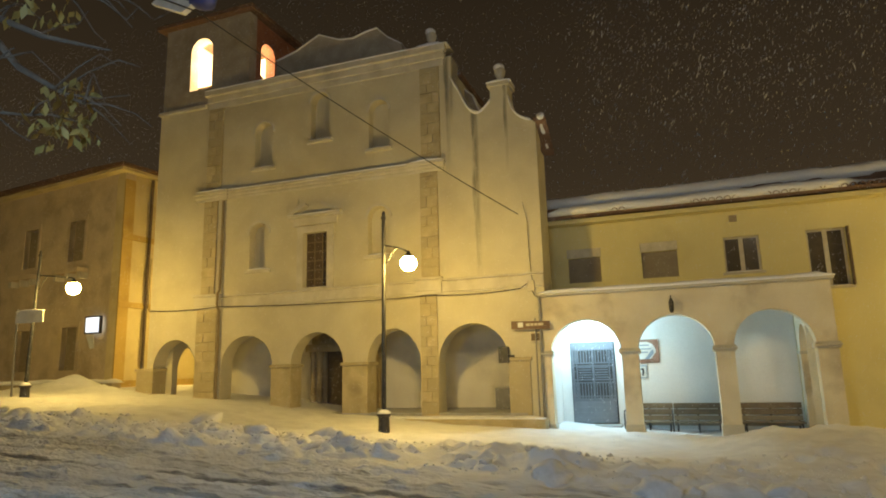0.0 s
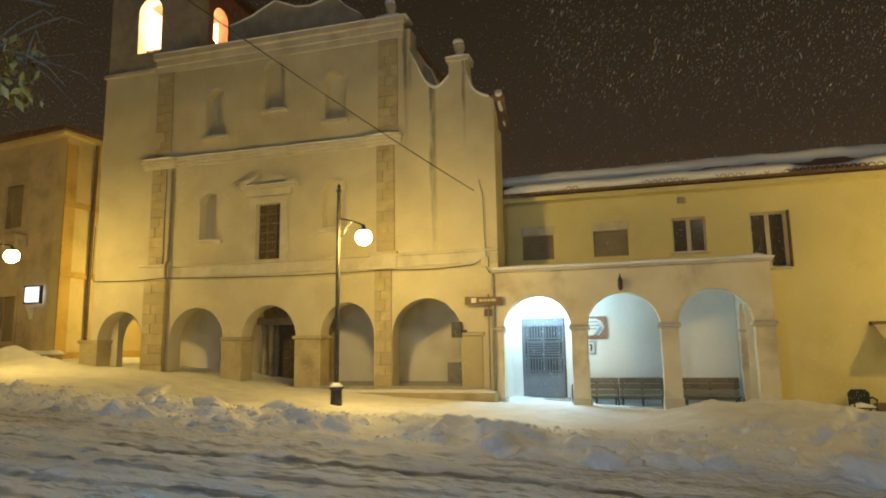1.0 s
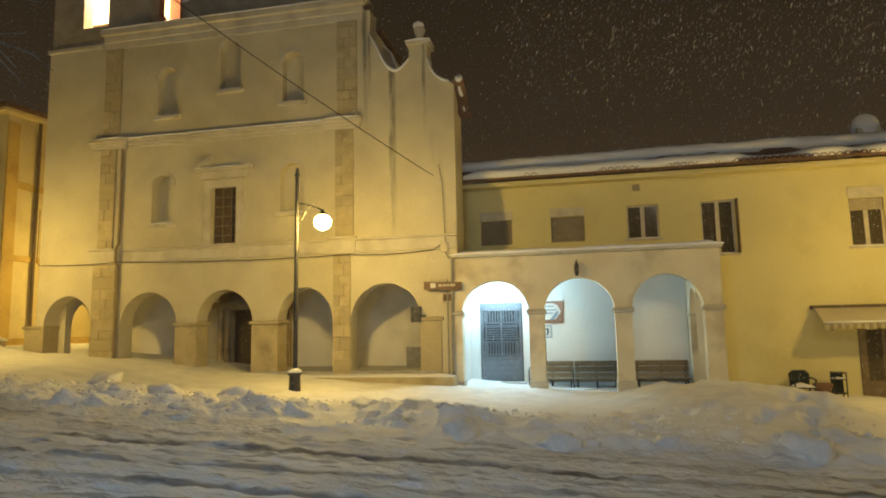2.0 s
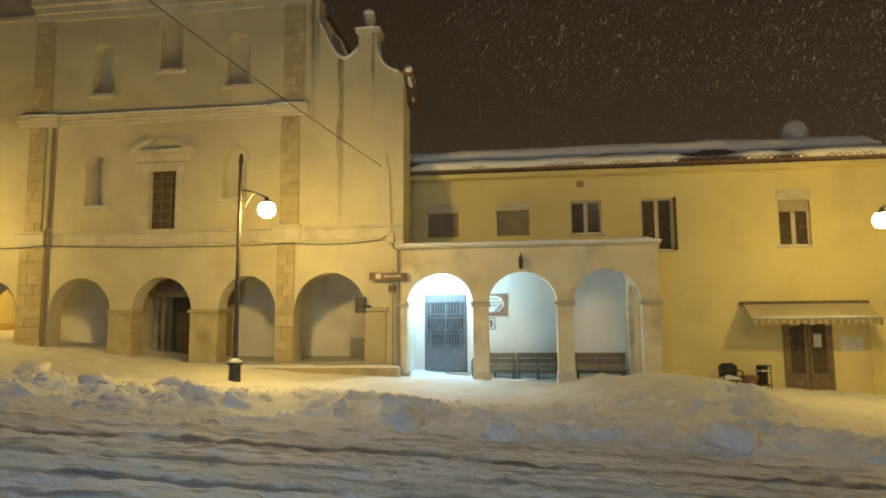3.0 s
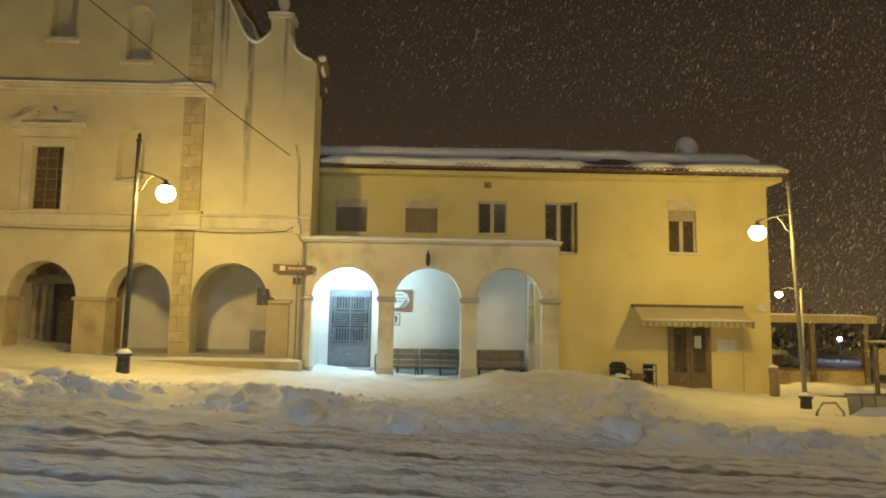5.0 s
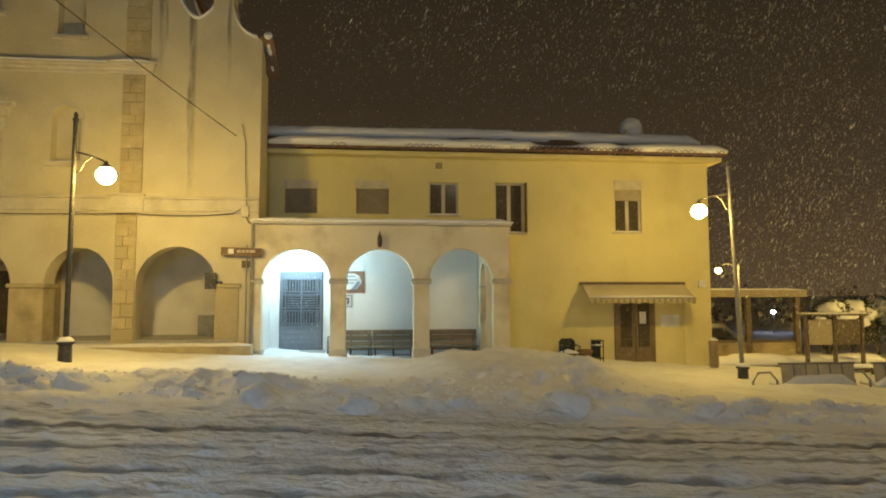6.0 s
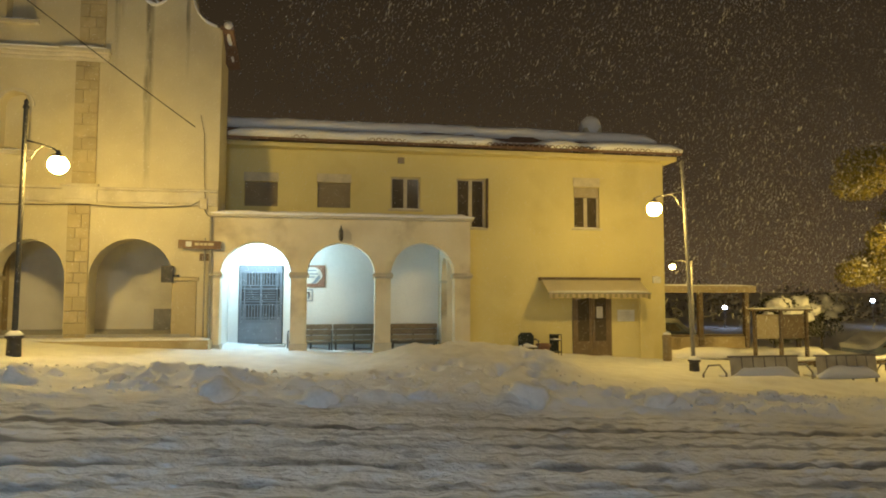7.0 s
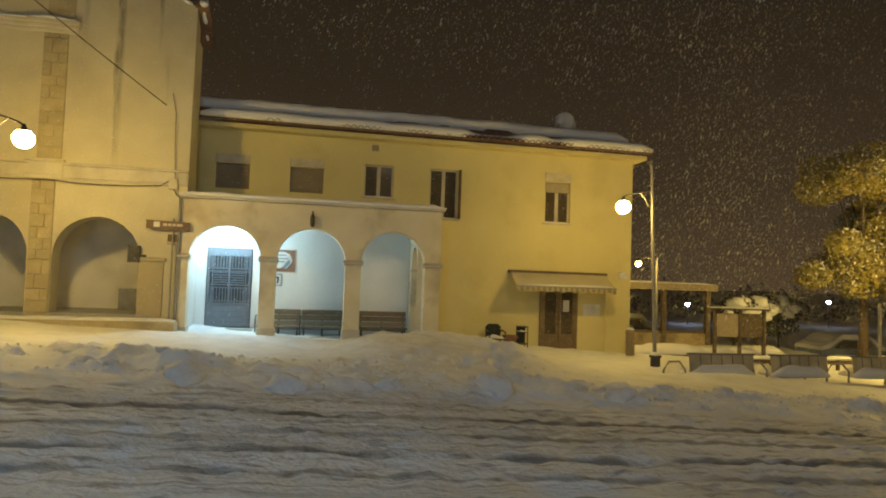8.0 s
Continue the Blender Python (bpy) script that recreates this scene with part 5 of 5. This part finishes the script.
# low snowy wall before the palace
lw = thing("low_wall", "low stone wall capped with snow", "wall", (-24, 18.5, 0.9))
part("wall_body", boxed(-30, -19.4, 18.3, 18.7, 0.6, 1.45, 0.03), DARKSTONE, lw)
snow_strip(-30, -19.35, 18.25, 18.75, 1.45, 0.16, lw, 91)

# ---- park on the right ----


def park_bench(x0, x1, y, z):
    b = thing("park_bench", "metal park bench with its back dusted in snow", "bench", ((x0 + x1) / 2, y, z), "park benches")
    t = 0.10
    bm = bmesh.new()
    vs = [bm.verts.new(p) for p in ((x0, y, z + 0.38), (x1, y, z + 0.38), (x1 + 0.05, y + t, z + 0.86), (x0 + 0.02, y + t, z + 0.86))]
    bm.faces.new(vs)
    bmesh.ops.solidify(bm, geom=bm.faces[:], thickness=0.03)
    part("backrest", bm, LIGHTSTEEL, b, "sheet metal back")
    for k in range(1, 6):
        x = x0 + (x1 - x0) * k / 6
        part("back_rib", tube(bmesh.new(), [(x, y - 0.02, z + 0.38), (x + 0.03, y + t - 0.02, z + 0.86)], 0.014, 6), GALV, b)
    part("top_rail", tube(bmesh.new(), [(x0 - 0.02, y + t, z + 0.88), (x1 + 0.07, y + t, z + 0.88)], 0.022), GALV, b)
    part("seat", boxed(x0, x1, y + 0.02, y + 0.5, z + 0.36, z + 0.40, 0.015), LIGHTSTEEL, b)
    snow_strip(x0, x1, y + 0.05, y + 0.52, z + 0.40, 0.16, b, 95)
    snow_strip(x0, x1, y - 0.07, y + 0.05, z + 0.36, 0.27, b, 96)
    for x in (x0 - 0.06, x1 + 0.06):
        part("side_loop", tube(bmesh.new(), [(x, y + 0.1, z), (x, y + 0.1, z + 0.5), (x - 0.1, y + 0.2, z + 0.68), (x - 0.32, y + 0.3, z + 0.66), (x - 0.42, y + 0.36, z + 0.45), (x - 0.42, y + 0.36, z)], 0.025), GALV, b)


park_bench(8.95, 10.70, 13.5, -0.84)
park_bench(11.2, 12.83, 13.5, -0.85)
park_bench(13.6, 15.3, 13.5, -0.87)

pav = thing("pavilion", "dark glazed garden pavilion with a flat snowy roof", "pavilion", (14.0, 23.5, -0.8))
part("roof", boxed(11.6, 15.6, 21.9, 25.4, 1.62, 1.76, 0.02), SHUTTER, pav)
part("fascia", boxed(11.58, 15.62, 21.84, 21.9, 1.50, 1.755, 0.012), BLIND, pav)
snow_strip(11.6, 15.6, 21.95, 25.4, 1.75, 0.08, pav, 97)
for x in (11.75, 13.4, 15.3):
    for y in (22.05, 25.2):
        part("post", boxed(x - 0.09, x + 0.09, y - 0.09, y + 0.09, -1.0, 1.62, 0.01), WOOD, pav)
part("parapet", boxed(11.7, 15.4, 22.0, 22.12, -1.0, -0.15, 0.02), DARKSTONE, pav)
part("rail", boxed(11.84, 15.2, 22.02, 22.1, -0.14, -0.06, 0.01), WOOD, pav)
gw = thing("garden_wall", "low garden wall under thick snow", "wall", (13, 19.4, -0.7))
part("wall_body", boxed(10.2, 16.4, 19.35, 19.6, -1.4, -0.58, 0.03), DARKSTONE, gw)
snow_strip(10.2, 16.4, 19.15, 19.9, -0.62, 0.28, gw, 98)
nbd = thing("notice_board", "roofed wooden notice board with snow on top", "sign", (14.4, 19.0, -0.8))
for x in (13.5, 14.45, 15.4):
    part("post", boxed(x - 0.05, x + 0.05, 18.96, 19.06, -1.0, 0.92, 0.01), WOOD, nbd)
part("board", boxed(13.55, 14.4, 18.99, 19.03, 0.0, 0.8, 0.01), BEIGE, nbd)
part("board", boxed(14.5, 15.35, 18.99, 19.03, 0.0, 0.8, 0.01), WOOD, nbd)
part("roof", boxed(13.35, 15.5, 18.8, 19.2, 0.92, 0.98, 0.01), WOOD, nbd)
snow_strip(13.35, 15.5, 18.8, 19.2, 0.98, 0.04, nbd, 99)
sb = thing("wooden_fence", "low dark rail fence half buried in snow", "fence", (15.5, 18.2, -0.9))
for k in range(6):
    part("post", boxed(12.4 + k * 1.3, 12.5 + k * 1.3, 18.17, 18.25, -1.4, -0.62, 0.01), WOOD, sb)
part("rail", boxed(12.3, 19.2, 18.12, 18.16, -0.78, -0.66, 0.01), WOOD, sb)
snow_strip(12.3, 19.2, 18.1, 18.3, -0.63, 0.1, sb, 100)


def leaf_mesh(name, centres, radii, count, size, mat, parent, seed, droop=0.0, snow=0.0):
    """A crown of many small folded leaves in uneven clumps."""
    rnd = np.random.default_rng(seed)
    vs, fs = [], []
    for (cx, cy, cz), r in zip(centres, radii):
        for _ in range(int(count)):
            d = rnd.normal(size=3)
            d /= np.linalg.norm(d)
            p = np.array((cx, cy, cz)) + d * r * rnd.random() ** 0.45 * np.array((1, 1, 0.75))
            a = rnd.normal(size=3)
            a[2] -= droop
            a /= np.linalg.norm(a)
            b = np.cross(a, rnd.normal(size=3))
            b /= np.linalg.norm(b)
            s = size * rnd.uniform(0.6, 1.3)
            k = len(vs)
            vs += [p - a * s, p + b * s * 0.45, p + a * s, p - b * s * 0.45]
            fs += [(k, k + 1, k + 2, k + 3)]
    me = bpy.data.meshes.new(name)
    me.from_pydata([tuple(v) for v in vs], [], fs)
    me.materials.append(mat)
    return place_mesh(name, me, parent)


def tree(name, label, x, y, z, h, spread, leaf, seed, count=260, size=0.10, snow=True, clumps=26):
    rnd = random.Random(seed)
    t = thing(name, label, "tree", (x, y, z))
    part("trunk", tube(bmesh.new(), [(x, y, z - 0.2), (x + 0.05, y, z + h * 0.2), (x - 0.04, y, z + h * 0.42), (x + 0.06, y + 0.05, z + h * 0.75)], 0.16 * h / 6, 10, 0.05), BARK, t)
    centres, radii = [], []
    for k in range(clumps):
        a = rnd.uniform(0, 2 * math.pi)
        rr = spread * rnd.uniform(0.2, 1.0)
        hz = z + h * rnd.uniform(0.38, 1.0)
        rr *= math.sqrt(max(0.12, 1 - ((hz - z - h * 0.6) / (h * 0.45)) ** 2))
        c = (x + rr * math.cos(a), y + rr * math.sin(a), hz)
        s = z + h * rnd.uniform(0.28, 0.55)
        if k % 2 == 0:
            limb = tube(bmesh.new(), [(x, y, s), ((x + c[0]) / 2, (y + c[1]) / 2, (s + hz) / 2 + 0.15), c], 0.05 * h / 6, 6, 0.012)
            part("limb", limb, BARK, t)
        centres.append(c)
        radii.append(spread * rnd.uniform(0.22, 0.36))
    crown = leaf_mesh("crown", centres, radii, count, size, leaf, t, seed)
    crown["kind"] = "stuff"
    if snow:
        sn = leaf_mesh("snow", [(a, b, c + 0.12) for a, b, c in centres], radii, count * 0.22, size * 0.8, SNOW, t, seed + 1)
        sn["kind"] = "stuff"
    return t


tree("street_tree", "leafy tree with yellowed leaves and patches of snow", 22.5, 22.0, -1.3, 8.6, 3.2, LEAF, 5, 1400, 0.09)
tree("street_tree", "leafy tree with yellowed leaves and patches of snow", 27.5, 25.0, -1.4, 8.0, 3.0, LEAF, 6, 700, 0.11)
for k, (x, y, r) in enumerate(((16.9, 22.6, 0.8), (18.2, 24.0, 0.95), (19.8, 25.0, 1.0), (21.5, 27.0, 1.2), (23.5, 28.0, 1.1))):
    b = thing("bush", "round garden bush heaped with snow", "bush", (x, y, -1.0), "garden bushes")
    part("stem", tube(bmesh.new(), [(x, y, -1.3), (x, y, 0.4)], 0.06, 8), BARK, b)
    c = leaf_mesh("leaves", [(x, y, 0.9), (x + 0.5 * r, y, 0.5), (x - 0.5 * r, y - 0.1, 0.6), (x, y - 0.3, -0.1)], [r * 0.8, r * 0.6, r * 0.6, r * 0.7], 600, 0.07, DARKLEAF, b, 40 + k)
    c["kind"] = "stuff"
    for j, (dx, dz, q) in enumerate(((-0.2, 1.05, 0.62), (0.45, 0.75, 0.5), (-0.65, 0.6, 0.42), (0.1, 0.45, 0.5))):
        bm = bmesh.new()
        bmesh.ops.create_icosphere(bm, subdivisions=3, radius=1)
        for v in bm.verts:
            v.co *= 1 + 0.35 * noise.noise(v.co * 1.6 + Vector((k * 3.1, j * 5.3, 0))) + 0.16 * noise.noise(v.co * 4.5 + Vector((k, j, 2.0)))
        turned(bm, Matrix.LocRotScale((x + dx * r, y - 0.35, dz), None, (q * r * 0.72, q * r * 0.72, q * r * 0.5)))
        part("snow", bm, SNOW, b, "heaped snow", smooth=True)
# far wood: one belt of dark crowns
rnd = random.Random(9)
fc = [(rnd.uniform(14, 80), rnd.uniform(52, 75), rnd.uniform(-2, 1.5)) for _ in range(110)]
# twigs coloured paler to stand in for the haze before the wood
wood = leaf_mesh("far_wood", fc, [rnd.uniform(1.5, 3.0) for _ in fc], 26, 0.32, material("hazed_twigs", (0.30, 0.27, 0.22), 0.9, (0.2, 0.18, 0.14), 0.4, 2, 0.0), None, 77)
tagged(wood, "dark far wood behind the square", "wood", kind="stuff")


# parked car under snow
def snowy_car(x, y, z):
    c = thing("parked_car", "parked car buried under a blanket of snow", "car", (x, y, z))
    body = [(-2.0, 0.3), (2.0, 0.3), (2.05, 0.6), (1.9, 0.8), (1.2, 0.9), (0.7, 1.35), (-0.9, 1.38), (-1.6, 0.95), (-2.0, 0.85)]
    part("body", turned(prism([(a, b) for a, b in body], -0.8, 0.8), Matrix.Translation((x, y, z))), GREYPIC, c)
    snow = [(-2.03, 0.83), (-1.6, 0.93), (-0.9, 1.36), (0.7, 1.33), (1.2, 0.88), (1.92, 0.78), (1.95, 0.95), (1.2, 1.08), (0.75, 1.52), (-0.9, 1.58), (-1.65, 1.12), (-2.0, 1.02)]
    part("snow", turned(prism(snow, -0.84, 0.84), Matrix.Translation((x, y, z))), SNOW, c)
    part("window", turned(prism([(-1.3, 0.92), (0.95, 0.92), (0.6, 1.28), (-0.85, 1.3)], -0.82, -0.79), Matrix.Translation((x, y, z))), GLASS, c)
    for dx in (-1.25, 1.25):
        for dy in (-0.78, 0.78):
            w = part("wheel", turned(lathe(bmesh.new(), [(0.12, -0.09), (0.3, -0.09), (0.32, 0), (0.3, 0.09), (0.12, 0.09)], (0, 0, 0), 16), Matrix.Translation((x + dx, y + dy, z + 0.3)) @ Matrix.Rotation(math.pi / 2, 4, "X")), IRON, c)


snowy_car(25.5, 26.0, -1.9)
snowy_car(15.5, 29.5, -1.3)
pole = thing("sign_post", "plain grey post at the park's edge", "post", (18.1, 17.0, -1.0))
part("post", tube(bmesh.new(), [(18.1, 17, -1.3), (18.05, 17, 1.3)], 0.05, 10), GALV, pole)

# tree whose branch hangs over the road
near = thing("street_tree", "roadside tree with snowy twigs and last leaves", "tree", (-8.5, 2.2, 0.4))
part("trunk", tube(bmesh.new(), [(-8.5, 2.2, 0.2), (-8.45, 2.25, 2.2), (-8.2, 2.4, 4.2), (-8.0, 2.5, 6.4)], 0.2, 12, 0.08), BARK, near)
BR = [[(-8.2, 2.4, 4.2), (-6.6, 2.9, 4.75), (-5.3, 3.4, 4.75), (-4.6, 3.55, 4.4), (-4.0, 3.7, 4.22)], [(-6.6, 2.9, 4.75), (-5.4, 3.3, 5.1), (-4.7, 3.6, 4.95), (-4.1, 3.8, 4.75)], [(-5.3, 3.4, 4.75), (-4.7, 3.45, 4.1), (-4.3, 3.5, 3.85), (-4.05, 3.55, 3.7)], [(-8.1, 2.45, 4.9), (-6.4, 3.2, 5.3), (-5.2, 3.9, 5.35), (-4.6, 4.3, 5.2)], [(-5.3, 3.4, 4.75), (-4.9, 3.2, 4.0), (-4.85, 3.3, 3.7), (-4.4, 3.4, 3.62)]]
for k, b in enumerate(BR):
    part("branch", tube(bmesh.new(), b, 0.035 if k else 0.06, 8, 0.008), BARK, near)
    if k < 2:
        bm = tube(bmesh.new(), [(p[0], p[1], p[2] + 0.02) for p in b[1:4]], 0.014, 6, 0.004)
        part("snow", bm, SNOW, near, "snow along the branch", smooth=True)
rnd = random.Random(4)
tips = [(-4.25, 3.5, 3.5), (-4.4, 3.55, 3.62), (-4.1, 3.5, 3.45), (-4.15, 3.5, 3.72), (-4.3, 3.6, 3.9), (-4.6, 3.6, 4.65), (-4.85, 3.4, 4.7), (-4.75, 3.6, 5.0), (-5.0, 3.8, 5.25)]
for k in range(34):
    b = BR[k % len(BR)]
    j = rnd.randint(1, len(b) - 2)
    p = Vector(b[j]).lerp(Vector(b[j + 1]), rnd.random())
    q = p + Vector((rnd.uniform(0.1, 0.5), rnd.uniform(-0.1, 0.25), rnd.uniform(-0.35, 0.22)))
    r = q + Vector((rnd.uniform(0.05, 0.3), rnd.uniform(-0.1, 0.1), rnd.uniform(-0.25, 0.05)))
    part("twig", tube(bmesh.new(), [p, p.lerp(q, 0.5) + Vector((0, 0, 0.03)), q, r], 0.010, 6, 0.003), BARK, near)
lv = leaf_mesh("leaves", tips, [0.24] * len(tips), 22, 0.055, DULLLEAF, near, 12, droop=2.0)
lv["kind"] = "stuff"

# ---- snow lumps along the bank ----
lump_meshes = []
for v in range(7):
    bm = bmesh.new()
    bmesh.ops.create_icosphere(bm, subdivisions=3, radius=1)
    for q in bm.verts:
        n1 = noise.noise(q.co * 1.3 + Vector((v * 7.1, 0, 0)))
        n2 = noise.noise(q.co * 3.7 + Vector((v * 3.3, 5, 0)))
        n3 = noise.noise(q.co * 9.0 + Vector((v * 1.3, 9, 0)))
        q.co *= 1 + 0.45 * n1 + 0.22 * n2 + 0.08 * n3
        q.co.z *= 0.72
    me = bpy.data.meshes.new("snow_lump")
    bm.to_mesh(me)
    bm.free()
    for p in me.polygons:
        p.use_smooth = True
    me.materials.append(CLUMP)
    lump_meshes.append(me)
rnd = random.Random(21)
BIG = [(-1.75, 9.1, 0.30), (-0.35, 8.9, 0.30), (1.15, 9.3, 0.26), (2.75, 9.1, 0.28), (4.9, 9.3, 0.24), (-6.3, 11.0, 0.30), (6.1, 9.9, 0.22), (-9.6, 11.6, 0.34), (-7.3, 10.4, 0.3), (3.6, 10.6, 0.26)]
for k in range(90):
    if k < len(BIG):
        x, y, s = BIG[k]
    else:
        x, y, s = rnd.uniform(-15, 14), rnd.gauss(9.7, 0.6), rnd.uniform(0.05, 0.14)
    ob = new("snow_lump", lump_meshes[k % 7])
    ob.matrix_basis = Matrix.LocRotScale((x, y, gz(x, y) + s * 0.05), Euler((rnd.uniform(-0.3, 0.3), rnd.uniform(-0.3, 0.3), rnd.uniform(0, 6.28))), (s * rnd.uniform(0.8, 1.3), s * rnd.uniform(0.8, 1.2), s * rnd.uniform(0.7, 1.1)))
    tagged(ob, "grey-white lump of ploughed snow on the bank", "snow lump", "ploughed snow lumps")

# ---- crumbs of broken snow on the bank ----
rng = np.random.default_rng(15)
NC = 9000
cx = rng.uniform(-13, 14, NC)
cy = rng.uniform(5.0, 12.3, NC)
dens = fbm(cx * 0.3, cy * 2.2, 61, 3) + 0.15 * ((cy > 9.0) & (cy < 11.5))
pick = (dens > rng.uniform(0.35, 0.85, NC)) & (cy > 9.0)
cx, cy = cx[pick], cy[pick]
nc = len(cx)
cs = rng.uniform(0.012, 0.028, nc) * np.where(rng.random(nc) < 0.12, 2.0, 1.0) * np.where(cy > 9.4, 1.35, 1.0)
cz = ground_height(cx, cy) + cs * 0.25
base = np.array([(1, 0, 0), (0.1, 1, 0.1), (-1, 0.1, 0), (0, -1, -0.1), (0.1, 0.1, 0.8), (0, 0, -0.8)])
spin = rng.uniform(0, 6.28, nc)
shape = base[None] * rng.uniform(0.6, 1.3, (nc, 6, 1)) * cs[:, None, None]
rot = np.stack([shape[:, :, 0] * np.cos(spin)[:, None] - shape[:, :, 1] * np.sin(spin)[:, None], shape[:, :, 0] * np.sin(spin)[:, None] + shape[:, :, 1] * np.cos(spin)[:, None], shape[:, :, 2]], 2)
V = (rot + np.stack([cx, cy, cz], 1)[:, None]).reshape(-1, 3)
k = np.arange(nc)[:, None] * 6
F = np.concatenate([k + np.array(q) for q in ((0, 1, 4), (1, 2, 4), (2, 3, 4), (3, 0, 4), (1, 0, 5), (2, 1, 5), (3, 2, 5), (0, 3, 5))], 0)
cm = bpy.data.meshes.new("snow_crumbs")
cm.vertices.add(len(V))
cm.vertices.foreach_set("co", V.ravel())
cm.loops.add(F.size)
cm.loops.foreach_set("vertex_index", F.ravel())
cm.polygons.add(len(F))
cm.polygons.foreach_set("loop_start", np.arange(0, F.size, 3))
cm.update(calc_edges=True)
cm.materials.append(CLUMP)
tagged(new("snow_crumbs", cm), "small crumbs of broken snow on the bank", "snow", kind="stuff")

# ---- falling snow ----
rng = np.random.default_rng(8)
N = 90000
py = rng.uniform(5.5, 30, N)
px = py * rng.uniform(-1.5, 1.25, N)
pz = 0.3 + rng.random(N) * (1.0 + 0.78 * py)
# extra fine flakes crowded on the right in place of lamp-lit haze
E = 150000
ey = rng.uniform(13.0, 30, E)
ex = ey * (0.20 + 1.10 * np.sqrt(rng.random(E)))
ez = 15.0 * rng.random(E) ** 1.7 - 0.3
px, py, pz = np.concatenate([px, ex]), np.concatenate([py, ey]), np.concatenate([pz, ez])
keep = (pz > 0.4 - 0.06 * px) & ((py < 16.3) | (pz > 8.2) | (px > 11.5)) & ((px > -2.6) | (py < 16.3)) & ~((np.abs(px - 22.5) < 3.5) & (np.abs(py - 22) < 3.5))
P = np.stack([px, py, pz], 1)[keep]
n = len(P)
small = np.where(np.arange(len(px))[keep] < N, np.where(P[:, 1] < 16.3, 0.5, 1.3), 0.36)[:, None] * np.where((rng.random(n) < 0.08) & (P[:, 1] > 16.3), 2.0, 1.0)[:, None]
L = rng.uniform(0.010, 0.032, n)[:, None] * (0.22 + P[:, 1:2] / 12.5) * small
W = rng.uniform(0.003, 0.006, n)[:, None] * (0.22 + P[:, 1:2] / 12.5) * small
fall = np.array([-0.35, -0.05, -1.0]) + rng.normal(0, 0.22, (n, 3))
fall /= np.linalg.norm(fall, axis=1)[:, None]
s1 = np.cross(fall, rng.normal(size=(n, 3)))
s1 /= np.linalg.norm(s1, axis=1)[:, None]
s2 = np.cross(fall, s1)
V = np.stack([P - fall * L, P + s1 * W, P - 0.5 * s1 * W + 0.87 * s2 * W, P - 0.5 * s1 * W - 0.87 * s2 * W, P + fall * L], 1).reshape(-1, 3)
k = np.arange(n)[:, None] * 5
F = np.concatenate([k + np.array(t) for t in ((0, 1, 2), (0, 2, 3), (0, 3, 1), (4, 2, 1), (4, 3, 2), (4, 1, 3))], 0)
fm = bpy.data.meshes.new("falling_snow")
fm.vertices.add(len(V))
fm.vertices.foreach_set("co", V.ravel())
fm.loops.add(F.size)
fm.loops.foreach_set("vertex_index", F.ravel())
fm.polygons.add(len(F))
fm.polygons.foreach_set("loop_start", np.arange(0, F.size, 3))
fm.update(calc_edges=True)
fm.materials.append(SNOW)
tagged(new("falling_snow", fm), "fine white snowflakes falling through the night air", "snowflakes", kind="stuff")
